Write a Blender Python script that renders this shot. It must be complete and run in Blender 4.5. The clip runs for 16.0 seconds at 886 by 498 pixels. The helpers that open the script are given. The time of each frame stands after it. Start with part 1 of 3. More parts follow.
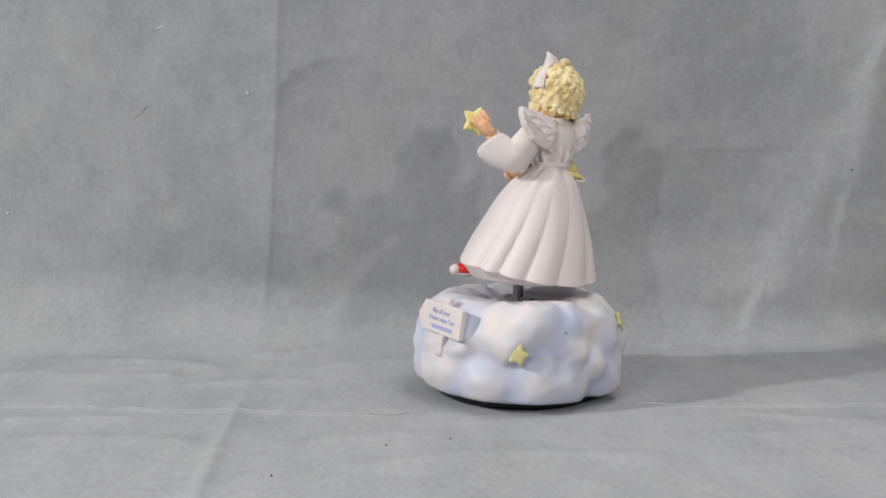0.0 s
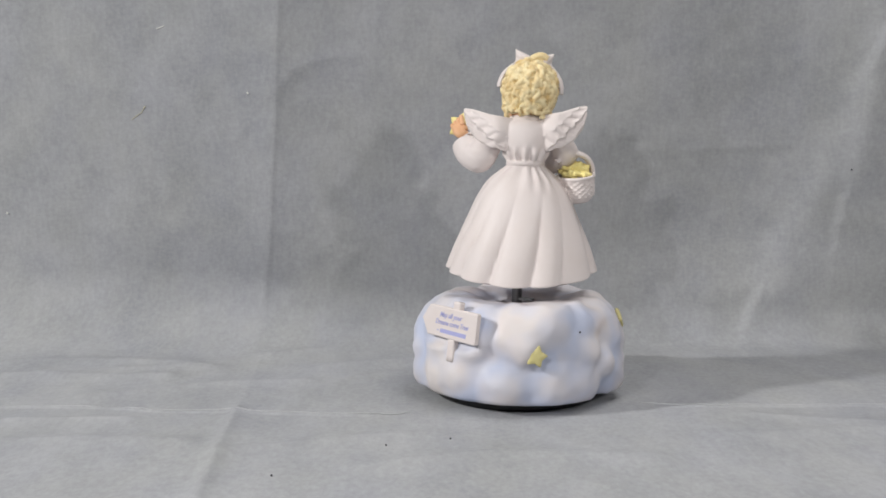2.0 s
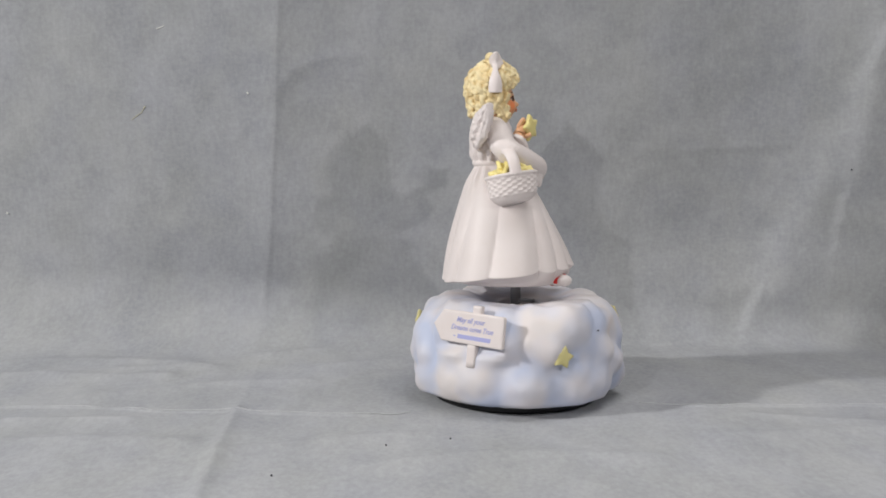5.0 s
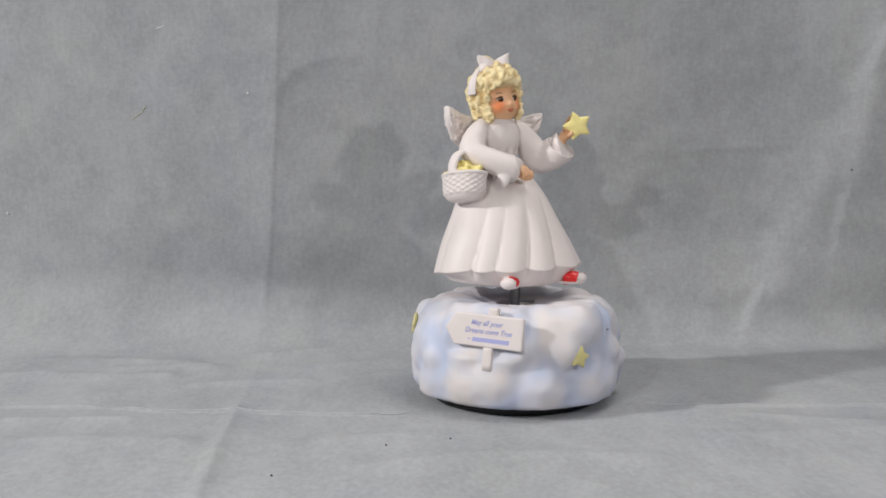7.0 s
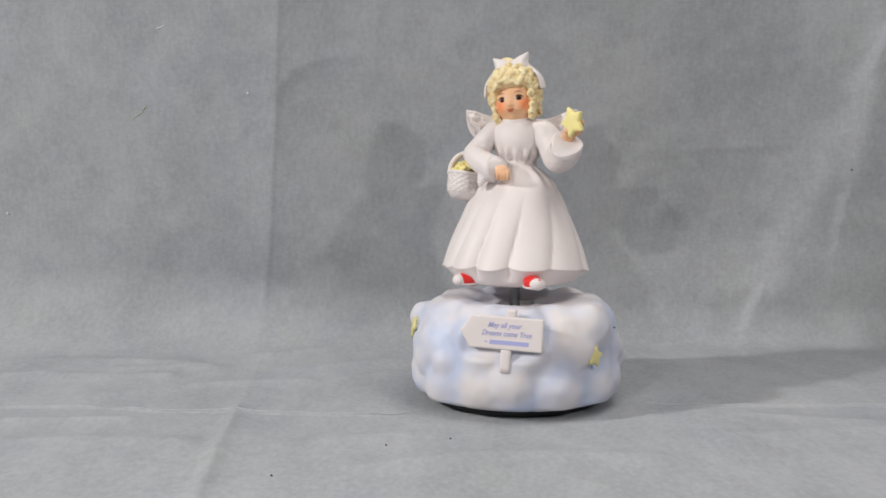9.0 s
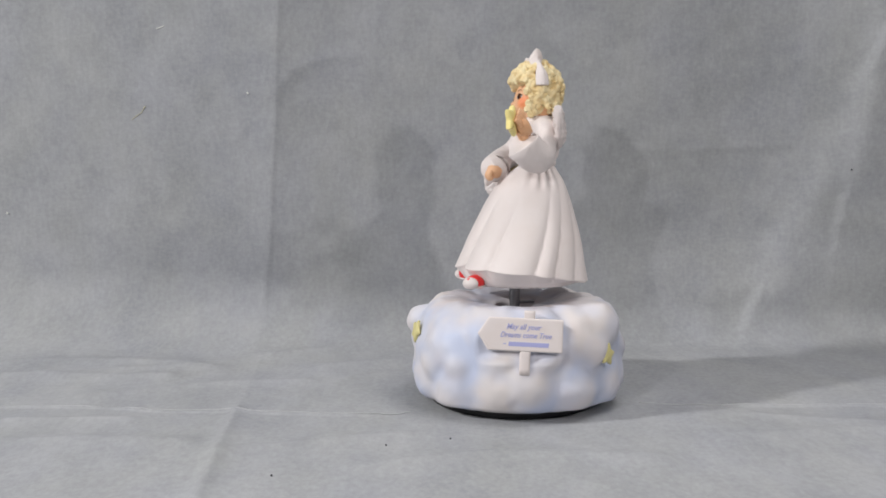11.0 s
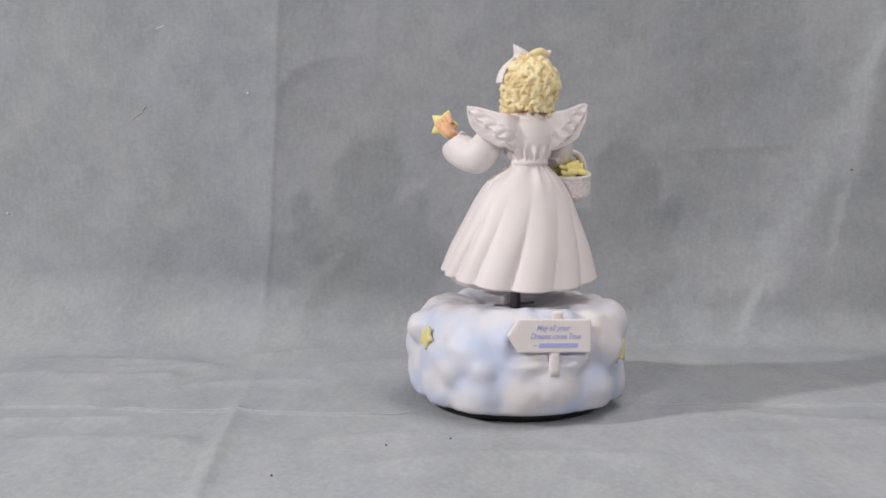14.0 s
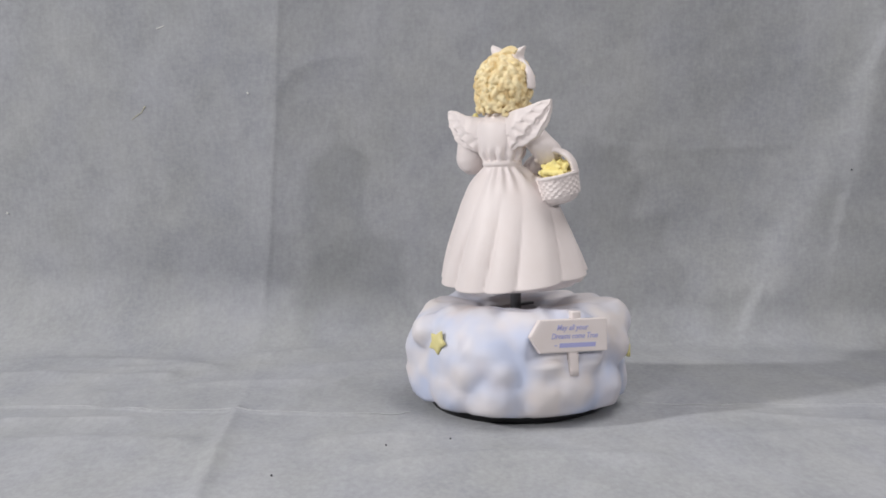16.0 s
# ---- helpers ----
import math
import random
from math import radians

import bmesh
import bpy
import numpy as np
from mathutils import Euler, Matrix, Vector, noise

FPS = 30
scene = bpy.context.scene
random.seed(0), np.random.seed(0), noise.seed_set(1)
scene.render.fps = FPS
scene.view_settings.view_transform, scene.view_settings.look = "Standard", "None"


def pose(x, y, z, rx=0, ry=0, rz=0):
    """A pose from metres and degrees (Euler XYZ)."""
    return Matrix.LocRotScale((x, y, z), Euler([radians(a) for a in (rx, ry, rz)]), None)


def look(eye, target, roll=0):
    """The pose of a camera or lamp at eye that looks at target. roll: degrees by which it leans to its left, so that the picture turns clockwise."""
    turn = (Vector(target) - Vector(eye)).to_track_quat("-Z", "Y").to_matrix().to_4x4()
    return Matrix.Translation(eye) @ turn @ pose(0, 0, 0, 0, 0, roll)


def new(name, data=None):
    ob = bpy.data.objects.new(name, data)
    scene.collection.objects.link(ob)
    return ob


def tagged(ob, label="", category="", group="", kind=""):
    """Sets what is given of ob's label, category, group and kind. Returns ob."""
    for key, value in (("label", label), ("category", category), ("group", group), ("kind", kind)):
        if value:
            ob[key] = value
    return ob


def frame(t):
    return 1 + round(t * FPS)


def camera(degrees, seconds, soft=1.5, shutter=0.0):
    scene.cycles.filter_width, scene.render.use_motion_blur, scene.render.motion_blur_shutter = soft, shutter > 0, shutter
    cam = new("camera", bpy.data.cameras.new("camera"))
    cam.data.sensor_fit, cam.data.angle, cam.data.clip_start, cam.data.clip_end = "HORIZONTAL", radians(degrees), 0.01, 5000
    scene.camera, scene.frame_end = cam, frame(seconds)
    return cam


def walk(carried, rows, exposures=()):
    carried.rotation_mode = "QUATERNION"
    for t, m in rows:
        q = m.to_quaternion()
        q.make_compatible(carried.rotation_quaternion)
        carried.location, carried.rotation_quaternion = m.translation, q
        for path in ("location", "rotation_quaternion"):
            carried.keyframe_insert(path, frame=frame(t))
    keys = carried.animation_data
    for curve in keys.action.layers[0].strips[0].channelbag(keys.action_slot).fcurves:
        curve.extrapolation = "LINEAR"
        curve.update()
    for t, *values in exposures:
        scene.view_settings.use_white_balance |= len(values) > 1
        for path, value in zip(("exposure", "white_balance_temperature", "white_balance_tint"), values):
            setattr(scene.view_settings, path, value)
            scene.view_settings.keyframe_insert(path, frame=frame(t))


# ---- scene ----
cam = camera(54.1, 16.0, soft=1.7)
EYE = (-0.0445, -0.510, 0.1316)
CAM_POSE = pose(*EYE, 90 - 5.33, 0, 0)
walk(cam, [(0.0, CAM_POSE), (16.0, CAM_POSE)], exposures=((0.0, 0.0, 6500, 10), (9.0, 0.0, 6480, 10), (11.5, 0.0, 6430, 11), (16.0, 0.0, 6395, 12)))

# ---- light: dim room, two lamps beside the camera, one low lamp on the left, an added fill overhead ----
world = bpy.data.worlds.new("room_light")
scene.world = world
world.use_nodes = True
world.node_tree.nodes["Background"].inputs[0].default_value = (0.93, 0.97, 1.0, 1)
world.node_tree.nodes["Background"].inputs[1].default_value = 0.036


def lamp(name, eye, target, watts, size, color):
    data = bpy.data.lights.new(name, "AREA")
    data.shape, data.size, data.energy, data.color = "DISK", size, watts, color
    ob = new(name, data)
    ob.matrix_world = look(eye, target)
    return ob


lamp("key_lamp", (-1.585, -0.585, 0.90), (0, 0.0, 0.07), 22.6, 0.09, (1.0, 0.985, 0.965))
lamp("lamp_front_left", (-0.225, -0.50, 0.305), (0, 0.05, 0.1), 0.70, 0.014, (1.0, 0.98, 0.96))
lamp("lamp_front_right", (0.275, -0.50, 0.310), (0, 0.05, 0.1), 0.78, 0.022, (1.0, 0.96, 0.93))
# unseen overhead fill, added to brighten the floor
lamp("overhead_fill", (0.40, -0.15, 1.35), (0.10, -0.1, 0), 7.9, 0.7, (1.0, 0.98, 0.96))


# ---- materials ----
def material(name, color, rough=0.5, metal=0.0, spec=0.5):
    m = bpy.data.materials.new(name)
    m.use_nodes = True
    b = m.node_tree.nodes["Principled BSDF"]
    b.inputs["Base Color"].default_value = (*color, 1)
    b.inputs["Roughness"].default_value = rough
    b.inputs["Metallic"].default_value = metal
    b.inputs["Specular IOR Level"].default_value = spec
    return m


def noise_node(m, scale, detail=4.0, rough=0.55, coords="Object", stretch=None):
    nt = m.node_tree
    n = nt.nodes.new("ShaderNodeTexNoise")
    n.inputs["Scale"].default_value, n.inputs["Detail"].default_value, n.inputs["Roughness"].default_value = scale, detail, rough
    tc = nt.nodes.new("ShaderNodeTexCoord")
    if stretch:
        mp = nt.nodes.new("ShaderNodeMapping")
        mp.inputs["Scale"].default_value = stretch
        nt.links.new(tc.outputs[coords], mp.inputs[0])
        nt.links.new(mp.outputs[0], n.inputs["Vector"])
    else:
        nt.links.new(tc.outputs[coords], n.inputs["Vector"])
    return n.outputs["Fac"]


def ramp_node(m, fac, lo, hi):
    n = m.node_tree.nodes.new("ShaderNodeMapRange")
    n.inputs["From Min"].default_value, n.inputs["From Max"].default_value = lo, hi
    m.node_tree.links.new(fac, n.inputs["Value"])
    return n.outputs["Result"]


def mix_node(m, fac, a, b, mode="MIX"):
    n = m.node_tree.nodes.new("ShaderNodeMix")
    n.data_type, n.blend_type = "RGBA", mode
    for sock, v in ((n.inputs["Factor"], fac), (n.inputs["A"], a), (n.inputs["B"], b)):
        if isinstance(v, tuple):
            sock.default_value = (*v, 1)
        elif isinstance(v, float):
            sock.default_value = v
        else:
            m.node_tree.links.new(v, sock)
    return n.outputs["Result"]


def paint(m, out):
    m.node_tree.links.new(out, m.node_tree.nodes["Principled BSDF"].inputs["Base Color"])
    return m


def bump(m, height, strength, distance):
    nt = m.node_tree
    n = nt.nodes.new("ShaderNodeBump")
    n.inputs["Strength"].default_value, n.inputs["Distance"].default_value = strength, distance
    nt.links.new(height, n.inputs["Height"])
    nt.links.new(n.outputs[0], nt.nodes["Principled BSDF"].inputs["Normal"])
    return m


def near(m, centre, inner, outer):
    """1 within inner of a place on the thing, 0 past outer."""
    nt = m.node_tree
    tc = nt.nodes.new("ShaderNodeTexCoord")
    d = nt.nodes.new("ShaderNodeVectorMath")
    d.operation = "DISTANCE"
    d.inputs[1].default_value = centre
    nt.links.new(tc.outputs["Object"], d.inputs[0])
    r = nt.nodes.new("ShaderNodeMapRange")
    r.interpolation_type = "SMOOTHSTEP"
    r.inputs["From Min"].default_value, r.inputs["From Max"].default_value = inner, outer
    r.inputs["To Min"].default_value, r.inputs["To Max"].default_value = 1, 0
    nt.links.new(d.outputs["Value"], r.inputs["Value"])
    return r.outputs["Result"]


CLOTH_TONES = ((0.285, 0.292, 0.309), (0.400, 0.404, 0.417))


def cloth_material():
    m = material("grey_blue_muslin", CLOTH_TONES[0], 0.95, 0, 0.15)
    blotch = ramp_node(m, noise_node(m, 9.0, 6.0, 0.62), 0.32, 0.68)
    col = mix_node(m, blotch, *CLOTH_TONES)
    patch = ramp_node(m, noise_node(m, 42.0, 5.0, 0.65, stretch=(1, 0.55, 1)), 0.3, 0.7)
    col = mix_node(m, 0.30, col, mix_node(m, patch, (0.25, 0.26, 0.28), (0.53, 0.53, 0.54)))
    hue = ramp_node(m, noise_node(m, 16.0, 4.0, 0.6, stretch=(1, 0.6, 0.8)), 0.35, 0.65)
    col = mix_node(m, 0.22, col, mix_node(m, hue, (0.358, 0.362, 0.34), (0.335, 0.345, 0.41)))
    slub = ramp_node(m, noise_node(m, 420.0, 3.0, 0.6, stretch=(0.7, 0.6, 1)), 0.38, 0.66)
    slub_up = ramp_node(m, noise_node(m, 400.0, 3.0, 0.6, stretch=(1, 0.7, 0.35)), 0.38, 0.66)
    col = mix_node(m, 0.075, col, mix_node(m, slub, (0.12, 0.14, 0.15), (0.6, 0.63, 0.64)))
    col = mix_node(m, 0.055, col, mix_node(m, slub_up, (0.12, 0.14, 0.15), (0.6, 0.63, 0.64)))
    paint(m, col)
    return bump(m, noise_node(m, 300.0, 5.0, 0.65, stretch=(1, 0.7, 0.6)), 0.42, 0.0007)


def bisque(name, color, dirt=(0.72, 0.66, 0.6), amount=0.25, rough=0.5, grain=70.0):
    m = material(name, color, rough, 0, 0.35)
    n = ramp_node(m, noise_node(m, grain, 5.0, 0.6), 0.42, 0.78)
    tint = m.node_tree.nodes.new("ShaderNodeMath")
    tint.operation = "MULTIPLY"
    tint.inputs[1].default_value = amount
    m.node_tree.links.new(n, tint.inputs[0])
    paint(m, mix_node(m, tint.outputs[0], color, dirt))
    return bump(m, noise_node(m, 1400.0, 2.0), 0.08, 0.0003)


CLOTH = cloth_material()
WHITE = bisque("white_bisque", (0.722, 0.658, 0.640), (0.63, 0.535, 0.485))
HAIR = bisque("honey_blond_glaze", (0.80, 0.68, 0.41), (0.56, 0.34, 0.09), 0.85, 0.5, 170.0)
STAR = bisque("lemon_yellow_glaze", (0.82, 0.72, 0.30), (0.76, 0.58, 0.16), 0.4)
OCHRE = bisque("ochre_yellow_glaze", (0.63, 0.57, 0.26), (0.60, 0.53, 0.28), 0.6)
RED = bisque("red_shoe_glaze", (0.72, 0.03, 0.03), (0.5, 0.02, 0.02), 0.3, 0.3)
EYE_DARK = material("dark_brown_eye_glaze", (0.020, 0.008, 0.006), 0.5, 0, 0.15)
EYE_WHITE_AND_GLINT = material("eye_white_and_glint_glaze", (0.55, 0.51, 0.48), 0.35)
LIP = material("coral_lip_glaze", (0.48, 0.14, 0.06), 0.5)
BROW = material("brown_brow_glaze", (0.15, 0.055, 0.020), 0.6, 0, 0.15)
METAL = material("dark_steel_pin", (0.24, 0.24, 0.245), 0.38, 0.9)
BLACK = material("black_rubber_rim", (0.012, 0.012, 0.012), 0.6)
INK = material("blue_ink", (0.38, 0.39, 0.66), 0.6)
WORN = material("rubbed_muslin", (0.49, 0.50, 0.51), 0.95)
LINT_PALE = material("pale_lint", (0.8, 0.8, 0.76), 0.9)
LINT_TAN = material("tan_thread", (0.55, 0.52, 0.38), 0.9)
LINT_DARK = material("dark_speck", (0.03, 0.03, 0.04), 0.9)


def skin_material():
    m = material("painted_skin", (0.80, 0.50, 0.34), 0.5, 0, 0.35)
    col = mix_node(m, ramp_node(m, noise_node(m, 90.0), 0.35, 0.75), (0.77, 0.465, 0.28), (0.71, 0.385, 0.20))
    for c in ((-0.0102, 0.0040, 0.1662), (0.0044, 0.0034, 0.1678)):
        n = m.node_tree.nodes.new("ShaderNodeMath")
        n.operation = "MULTIPLY"
        n.inputs[1].default_value = 0.85
        m.node_tree.links.new(near(m, c, 0.0008, 0.0062), n.inputs[0])
        col = mix_node(m, n.outputs[0], col, (0.80, 0.21, 0.06))
    return paint(m, col)


SKIN = skin_material()


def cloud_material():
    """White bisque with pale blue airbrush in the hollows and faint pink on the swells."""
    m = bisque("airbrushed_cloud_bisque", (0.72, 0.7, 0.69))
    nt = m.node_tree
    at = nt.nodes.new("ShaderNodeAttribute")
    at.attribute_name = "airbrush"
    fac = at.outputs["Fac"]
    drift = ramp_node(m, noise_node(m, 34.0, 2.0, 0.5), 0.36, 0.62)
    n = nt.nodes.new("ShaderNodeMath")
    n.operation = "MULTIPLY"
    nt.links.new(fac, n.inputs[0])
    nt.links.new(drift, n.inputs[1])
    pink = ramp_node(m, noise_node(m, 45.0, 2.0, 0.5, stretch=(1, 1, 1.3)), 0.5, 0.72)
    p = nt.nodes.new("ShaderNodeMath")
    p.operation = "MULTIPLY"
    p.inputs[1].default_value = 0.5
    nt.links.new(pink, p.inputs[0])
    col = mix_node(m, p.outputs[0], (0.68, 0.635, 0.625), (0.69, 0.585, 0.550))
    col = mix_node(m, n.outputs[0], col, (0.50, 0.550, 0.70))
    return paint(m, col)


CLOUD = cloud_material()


# ---- mesh helpers ----
def finish(name, bm, mats, parent=None, label="", smooth=True):
    bmesh.ops.recalc_face_normals(bm, faces=bm.faces[:])
    me = bpy.data.meshes.new(name)
    bm.to_mesh(me)
    bm.free()
    for mt in mats if isinstance(mats, (list, tuple)) else [mats]:
        me.materials.append(mt)
    if smooth:
        for p in me.polygons:
            p.use_smooth = True
    ob = new(name, me)
    if parent:
        ob.parent = parent
    if label:
        tagged(ob, label)
    return ob


def part(name, bm, mats, parent, label="", smooth=True):
    return finish(name, bm, mats, parent, label, smooth)


def loft(bm, rings, mat=0, caps=True, closed=True):
    """Skin a row of rings with as many points each."""
    vs = [[bm.verts.new(p) for p in r] for r in rings]
    n = len(rings[0])
    for a, b in zip(vs, vs[1:]):
        for i in range(n if closed else n - 1):
            f = bm.faces.new((a[i], a[(i + 1) % n], b[(i + 1) % n], b[i]))
            f.material_index = mat
    if caps:
        for r in (vs[0], vs[-1]):
            c = bm.verts.new(sum((v.co for v in r), Vector()) / n)
            for i in range(n):
                f = bm.faces.new((r[i], r[(i + 1) % n], c))
                f.material_index = mat
    return vs


def ball(bm, centre, radii, mat=0, turn=None, seg=20, rings=12, warp=None):
    m = (turn or Matrix()).to_3x3()
    rows = []
    for j in range(rings + 1):
        a = math.pi * j / rings
        row = []
        for i in range(seg):
            b = 2 * math.pi * i / seg
            d = Vector((math.sin(a) * math.cos(b), math.sin(a) * math.sin(b), math.cos(a)))
            p = Vector((d.x * radii[0], d.y * radii[1], d.z * radii[2]))
            if warp:
                p = warp(p, d)
            row.append(Vector(centre) + m @ p)
        rows.append(row)
    poles = rows[0][0], rows[-1][0]
    vs = [[bm.verts.new(p) for p in r] for r in rows[1:-1]]
    top, bot = bm.verts.new(poles[0]), bm.verts.new(poles[1])
    for a, b in zip(vs, vs[1:]):
        for i in range(seg):
            bm.faces.new((a[i], a[(i + 1) % seg], b[(i + 1) % seg], b[i])).material_index = mat
    for i in range(seg):
        bm.faces.new((top, vs[0][i], vs[0][(i + 1) % seg])).material_index = mat
        bm.faces.new((bot, vs[-1][(i + 1) % seg], vs[-1][i])).material_index = mat


def smooth_path(points, steps):
    """Catmull-Rom through rows of numbers."""
    pts = [np.array(p, float) for p in points]
    pts = [2 * pts[0] - pts[1], *pts, 2 * pts[-1] - pts[-2]]
    out = []
    for k in range(1, len(pts) - 2):
        a, b, c, d = pts[k - 1:k + 3]
        for i in range(steps):
            t = i / steps
            out.append(0.5 * (2 * b + (c - a) * t + (2 * a - 5 * b + 4 * c - d) * t * t + (3 * b - a - 3 * c + d) * t ** 3))
    out.append(pts[-2])
    return out


def tube(bm, points, mat=0, seg=14, steps=6, flat=1.0, wrinkle=0.0, caps=True):
    """A limb along rows (x, y, z, radius); flat squeezes it across."""
    rows = smooth_path(points, steps)
    rings = []
    up = Vector((0.13, 0.21, 1)).normalized()
    for k, r in enumerate(rows):
        a, b = rows[max(0, k - 1)], rows[min(len(rows) - 1, k + 1)]
        d = Vector(b[:3] - a[:3]).normalized()
        s = d.cross(up).normalized()
        u = s.cross(d).normalized()
        ring = []
        for i in range(seg):
            th = 2 * math.pi * i / seg
            rad = max(r[3], 1e-5) * (1 + wrinkle * math.sin(5 * th + 0.7 * k) * math.sin(1.1 * k + 2 * th))
            ring.append(Vector(r[:3]) + s * (rad * math.cos(th)) + u * (rad * flat * math.sin(th)))
        rings.append(ring)
    loft(bm, rings, mat, caps)


def star_solid(bm, centre, turn, radius, depth, mat=0, inner=0.5):
    """A five-pointed star cushion, pillowed on both faces."""
    m, c = turn.to_3x3(), Vector(centre)
    outline = []
    for i in range(10):
        for f in (0.0, 0.5):
            ra, rb = (1.0, inner) if i % 2 == 0 else (inner, 1.0)
            aa, ab = math.pi * i / 5, math.pi * (i + 1) / 5
            pa = Vector((math.sin(aa) * ra, 0, math.cos(aa) * ra))
            pb = Vector((math.sin(ab) * rb, 0, math.cos(ab) * rb))
            p = pa.lerp(pb, f)
            outline.append(p * (0.94 if f == 0 and i % 2 == 0 else 1.0))
    rings = []
    for s, y in ((0.35, -0.5), (0.8, -0.42), (0.97, -0.25), (1.0, 0.0), (0.97, 0.25), (0.8, 0.42), (0.35, 0.5)):
        rings.append([c + m @ (Vector((p.x * s * radius, y * depth, p.z * s * radius))) for p in outline])
    loft(bm, rings, mat)


def smooth_step(a, b, x):
    t = min(1, max(0, (x - a) / (b - a)))
    return t * t * (3 - 2 * t)


# ---- the cloth sweep: one sheet, floor, soft bend and wall ----
WALL_Y = 0.143


def crease(x, s, line, width, height, sharp=1.0):
    """Height of a fold that follows a polyline of (x, s)."""
    best = 9.0
    for (xa, sa), (xb, sb) in zip(line, line[1:]):
        dx, ds = xb - xa, sb - sa
        q = max(0, min(1, ((x - xa) * dx + (s - sa) * ds) / (dx * dx + ds * ds)))
        d = math.hypot(x - xa - q * dx, s - sa - q * ds)
        side = (x - xa) * ds - (s - sa) * dx
        if d < abs(best):
            best = d if side > 0 else -d
    return height * math.exp(-abs(best / width) ** (1.4 * sharp)), best


def bend(x):
    """Radius of the soft turn from floor to wall, wider on the left."""
    return 0.030 + 0.027 * smooth_step(0.05, -0.25, x)


def up_wall(*pts):
    return [(x, z - bend(x) * (1 - math.pi / 4)) for x, z in pts]


def on_floor(*pts):
    return [(x, y - WALL_Y + bend(x) * (1 - math.pi / 4)) for x, y in pts]


FOLDS = [
    (up_wall((-0.1594, 0.2911), (-0.1615, 0.2467), (-0.1647, 0.2057), (-0.1663, 0.1642), (-0.1709, 0.118), (-0.1724, 0.0797), (-0.1784, 0.0366)) + on_floor((-0.172, 0.085), (-0.1631, 0.0225), (-0.1571, -0.0451)), 0.0024, 0.0004, "ridge"),
    (up_wall((-0.1594, 0.2911), (-0.1615, 0.2467), (-0.1647, 0.2057), (-0.1663, 0.1642), (-0.1709, 0.118), (-0.1724, 0.0797), (-0.1784, 0.0366), (-0.1800, 0.0160)) + on_floor((-0.1760, 0.1050)), 0.0024, 0.0006, "step"),
    (up_wall((-0.1615, 0.2467), (-0.1663, 0.1642), (-0.1709, 0.118), (-0.1784, 0.0366)), 0.014, 0.0010, "ridge"),
    (on_floor((-0.1571, -0.0451), (-0.1525, -0.0906), (-0.1468, -0.1392), (-0.1425, -0.178)), 0.005, 0.0019, "ridge"),
    (on_floor((-0.165, 0.088), (-0.115, 0.108), (-0.070, 0.120)), 0.009, 0.0036, "ridge"),
    (on_floor((-0.36, 0.060), (-0.29, 0.075), (-0.215, 0.062)), 0.010, 0.0034, "ridge"),
    (on_floor((-0.33, 0.000), (-0.26, 0.045), (-0.20, 0.055)), 0.008, 0.0026, "ridge"),
    (on_floor((-0.15, -0.12), (-0.09, -0.10), (-0.03, -0.085)), 0.008, 0.0020, "ridge"),
    (up_wall((-0.1651, 0.185), (-0.1552, 0.1995), (-0.1383, 0.209), (-0.1131, 0.2123)), 0.004, 0.0006, "ridge"),
    (on_floor((-0.34, -0.0405), (-0.242, -0.0417), (-0.202, -0.0495), (-0.1555, -0.0517), (-0.082, -0.056), (-0.0518, -0.0506), (-0.005, -0.058), (0.0359, -0.0568), (0.0633, -0.0417), (0.0969, -0.044), (0.1483, -0.0395), (0.24, -0.036)), 0.0012, 0.0014, "ridge"),
    (up_wall((0.2778, 0.30), (0.2721, 0.2057), (0.2658, 0.16), (0.2592, 0.118)), 0.006, 0.0034, "rise"),
    (up_wall((0.2664, 0.1933), (0.2531, 0.16), (0.2337, 0.118), (0.2159, 0.0839), (0.198, 0.0453)), 0.010, 0.0048, "rise"),
    (up_wall((0.1059, 0.1458), (0.1439, 0.1458), (0.1776, 0.1475), (0.2198, 0.1495)), 0.003, 0.0006, "ridge"),
    (on_floor((-0.36, 0.03), (-0.28, 0.022), (-0.22, 0.030)), 0.010, 0.0038, "ridge"),
    (on_floor((-0.30, -0.075), (-0.25, -0.069), (-0.21, -0.066)), 0.006, 0.0022, "ridge"),
    (on_floor((-0.12, 0.055), (-0.06, 0.075), (-0.01, 0.065)), 0.011, 0.0036, "ridge"),
    (on_floor((-0.25, -0.02), (-0.20, 0.005), (-0.13, 0.02)), 0.007, 0.0026, "ridge"),
    (on_floor((-0.13, -0.02), (-0.10, 0.03), (-0.06, 0.05)), 0.006, 0.0022, "ridge"),
    (on_floor((-0.28, -0.11), (-0.22, -0.10), (-0.17, -0.105)), 0.009, 0.0024, "ridge"),
    (on_floor((0.12, -0.06), (0.18, -0.075), (0.24, -0.07)), 0.008, 0.0018, "ridge"),
    (on_floor((0.10, -0.10), (0.17, -0.085), (0.25, -0.09)), 0.012, 0.0022, "ridge"),
    (on_floor((-0.08, -0.14), (-0.02, -0.12), (0.05, -0.13)), 0.010, 0.0022, "ridge"),
]


def soft_ramp(u, w):
    return w * math.log1p(math.exp(min(60.0, u / w)))


def hang(x, s):
    """The broad swing of the hung cloth: out at the upright crease, back behind the figure, out again past a slanting valley."""
    x = min(max(x, -0.6), 0.42)
    valley = 0.165 + 0.30 * (min(s, 0.3) - 0.045)
    return 0.010 + 0.065 * (x + 0.17) - 0.150 * soft_ramp(x + 0.17, 0.008) + 0.215 * soft_ramp(x - valley, 0.014) + 0.09 * soft_ramp(min(s, 0.35) - 0.11, 0.02)


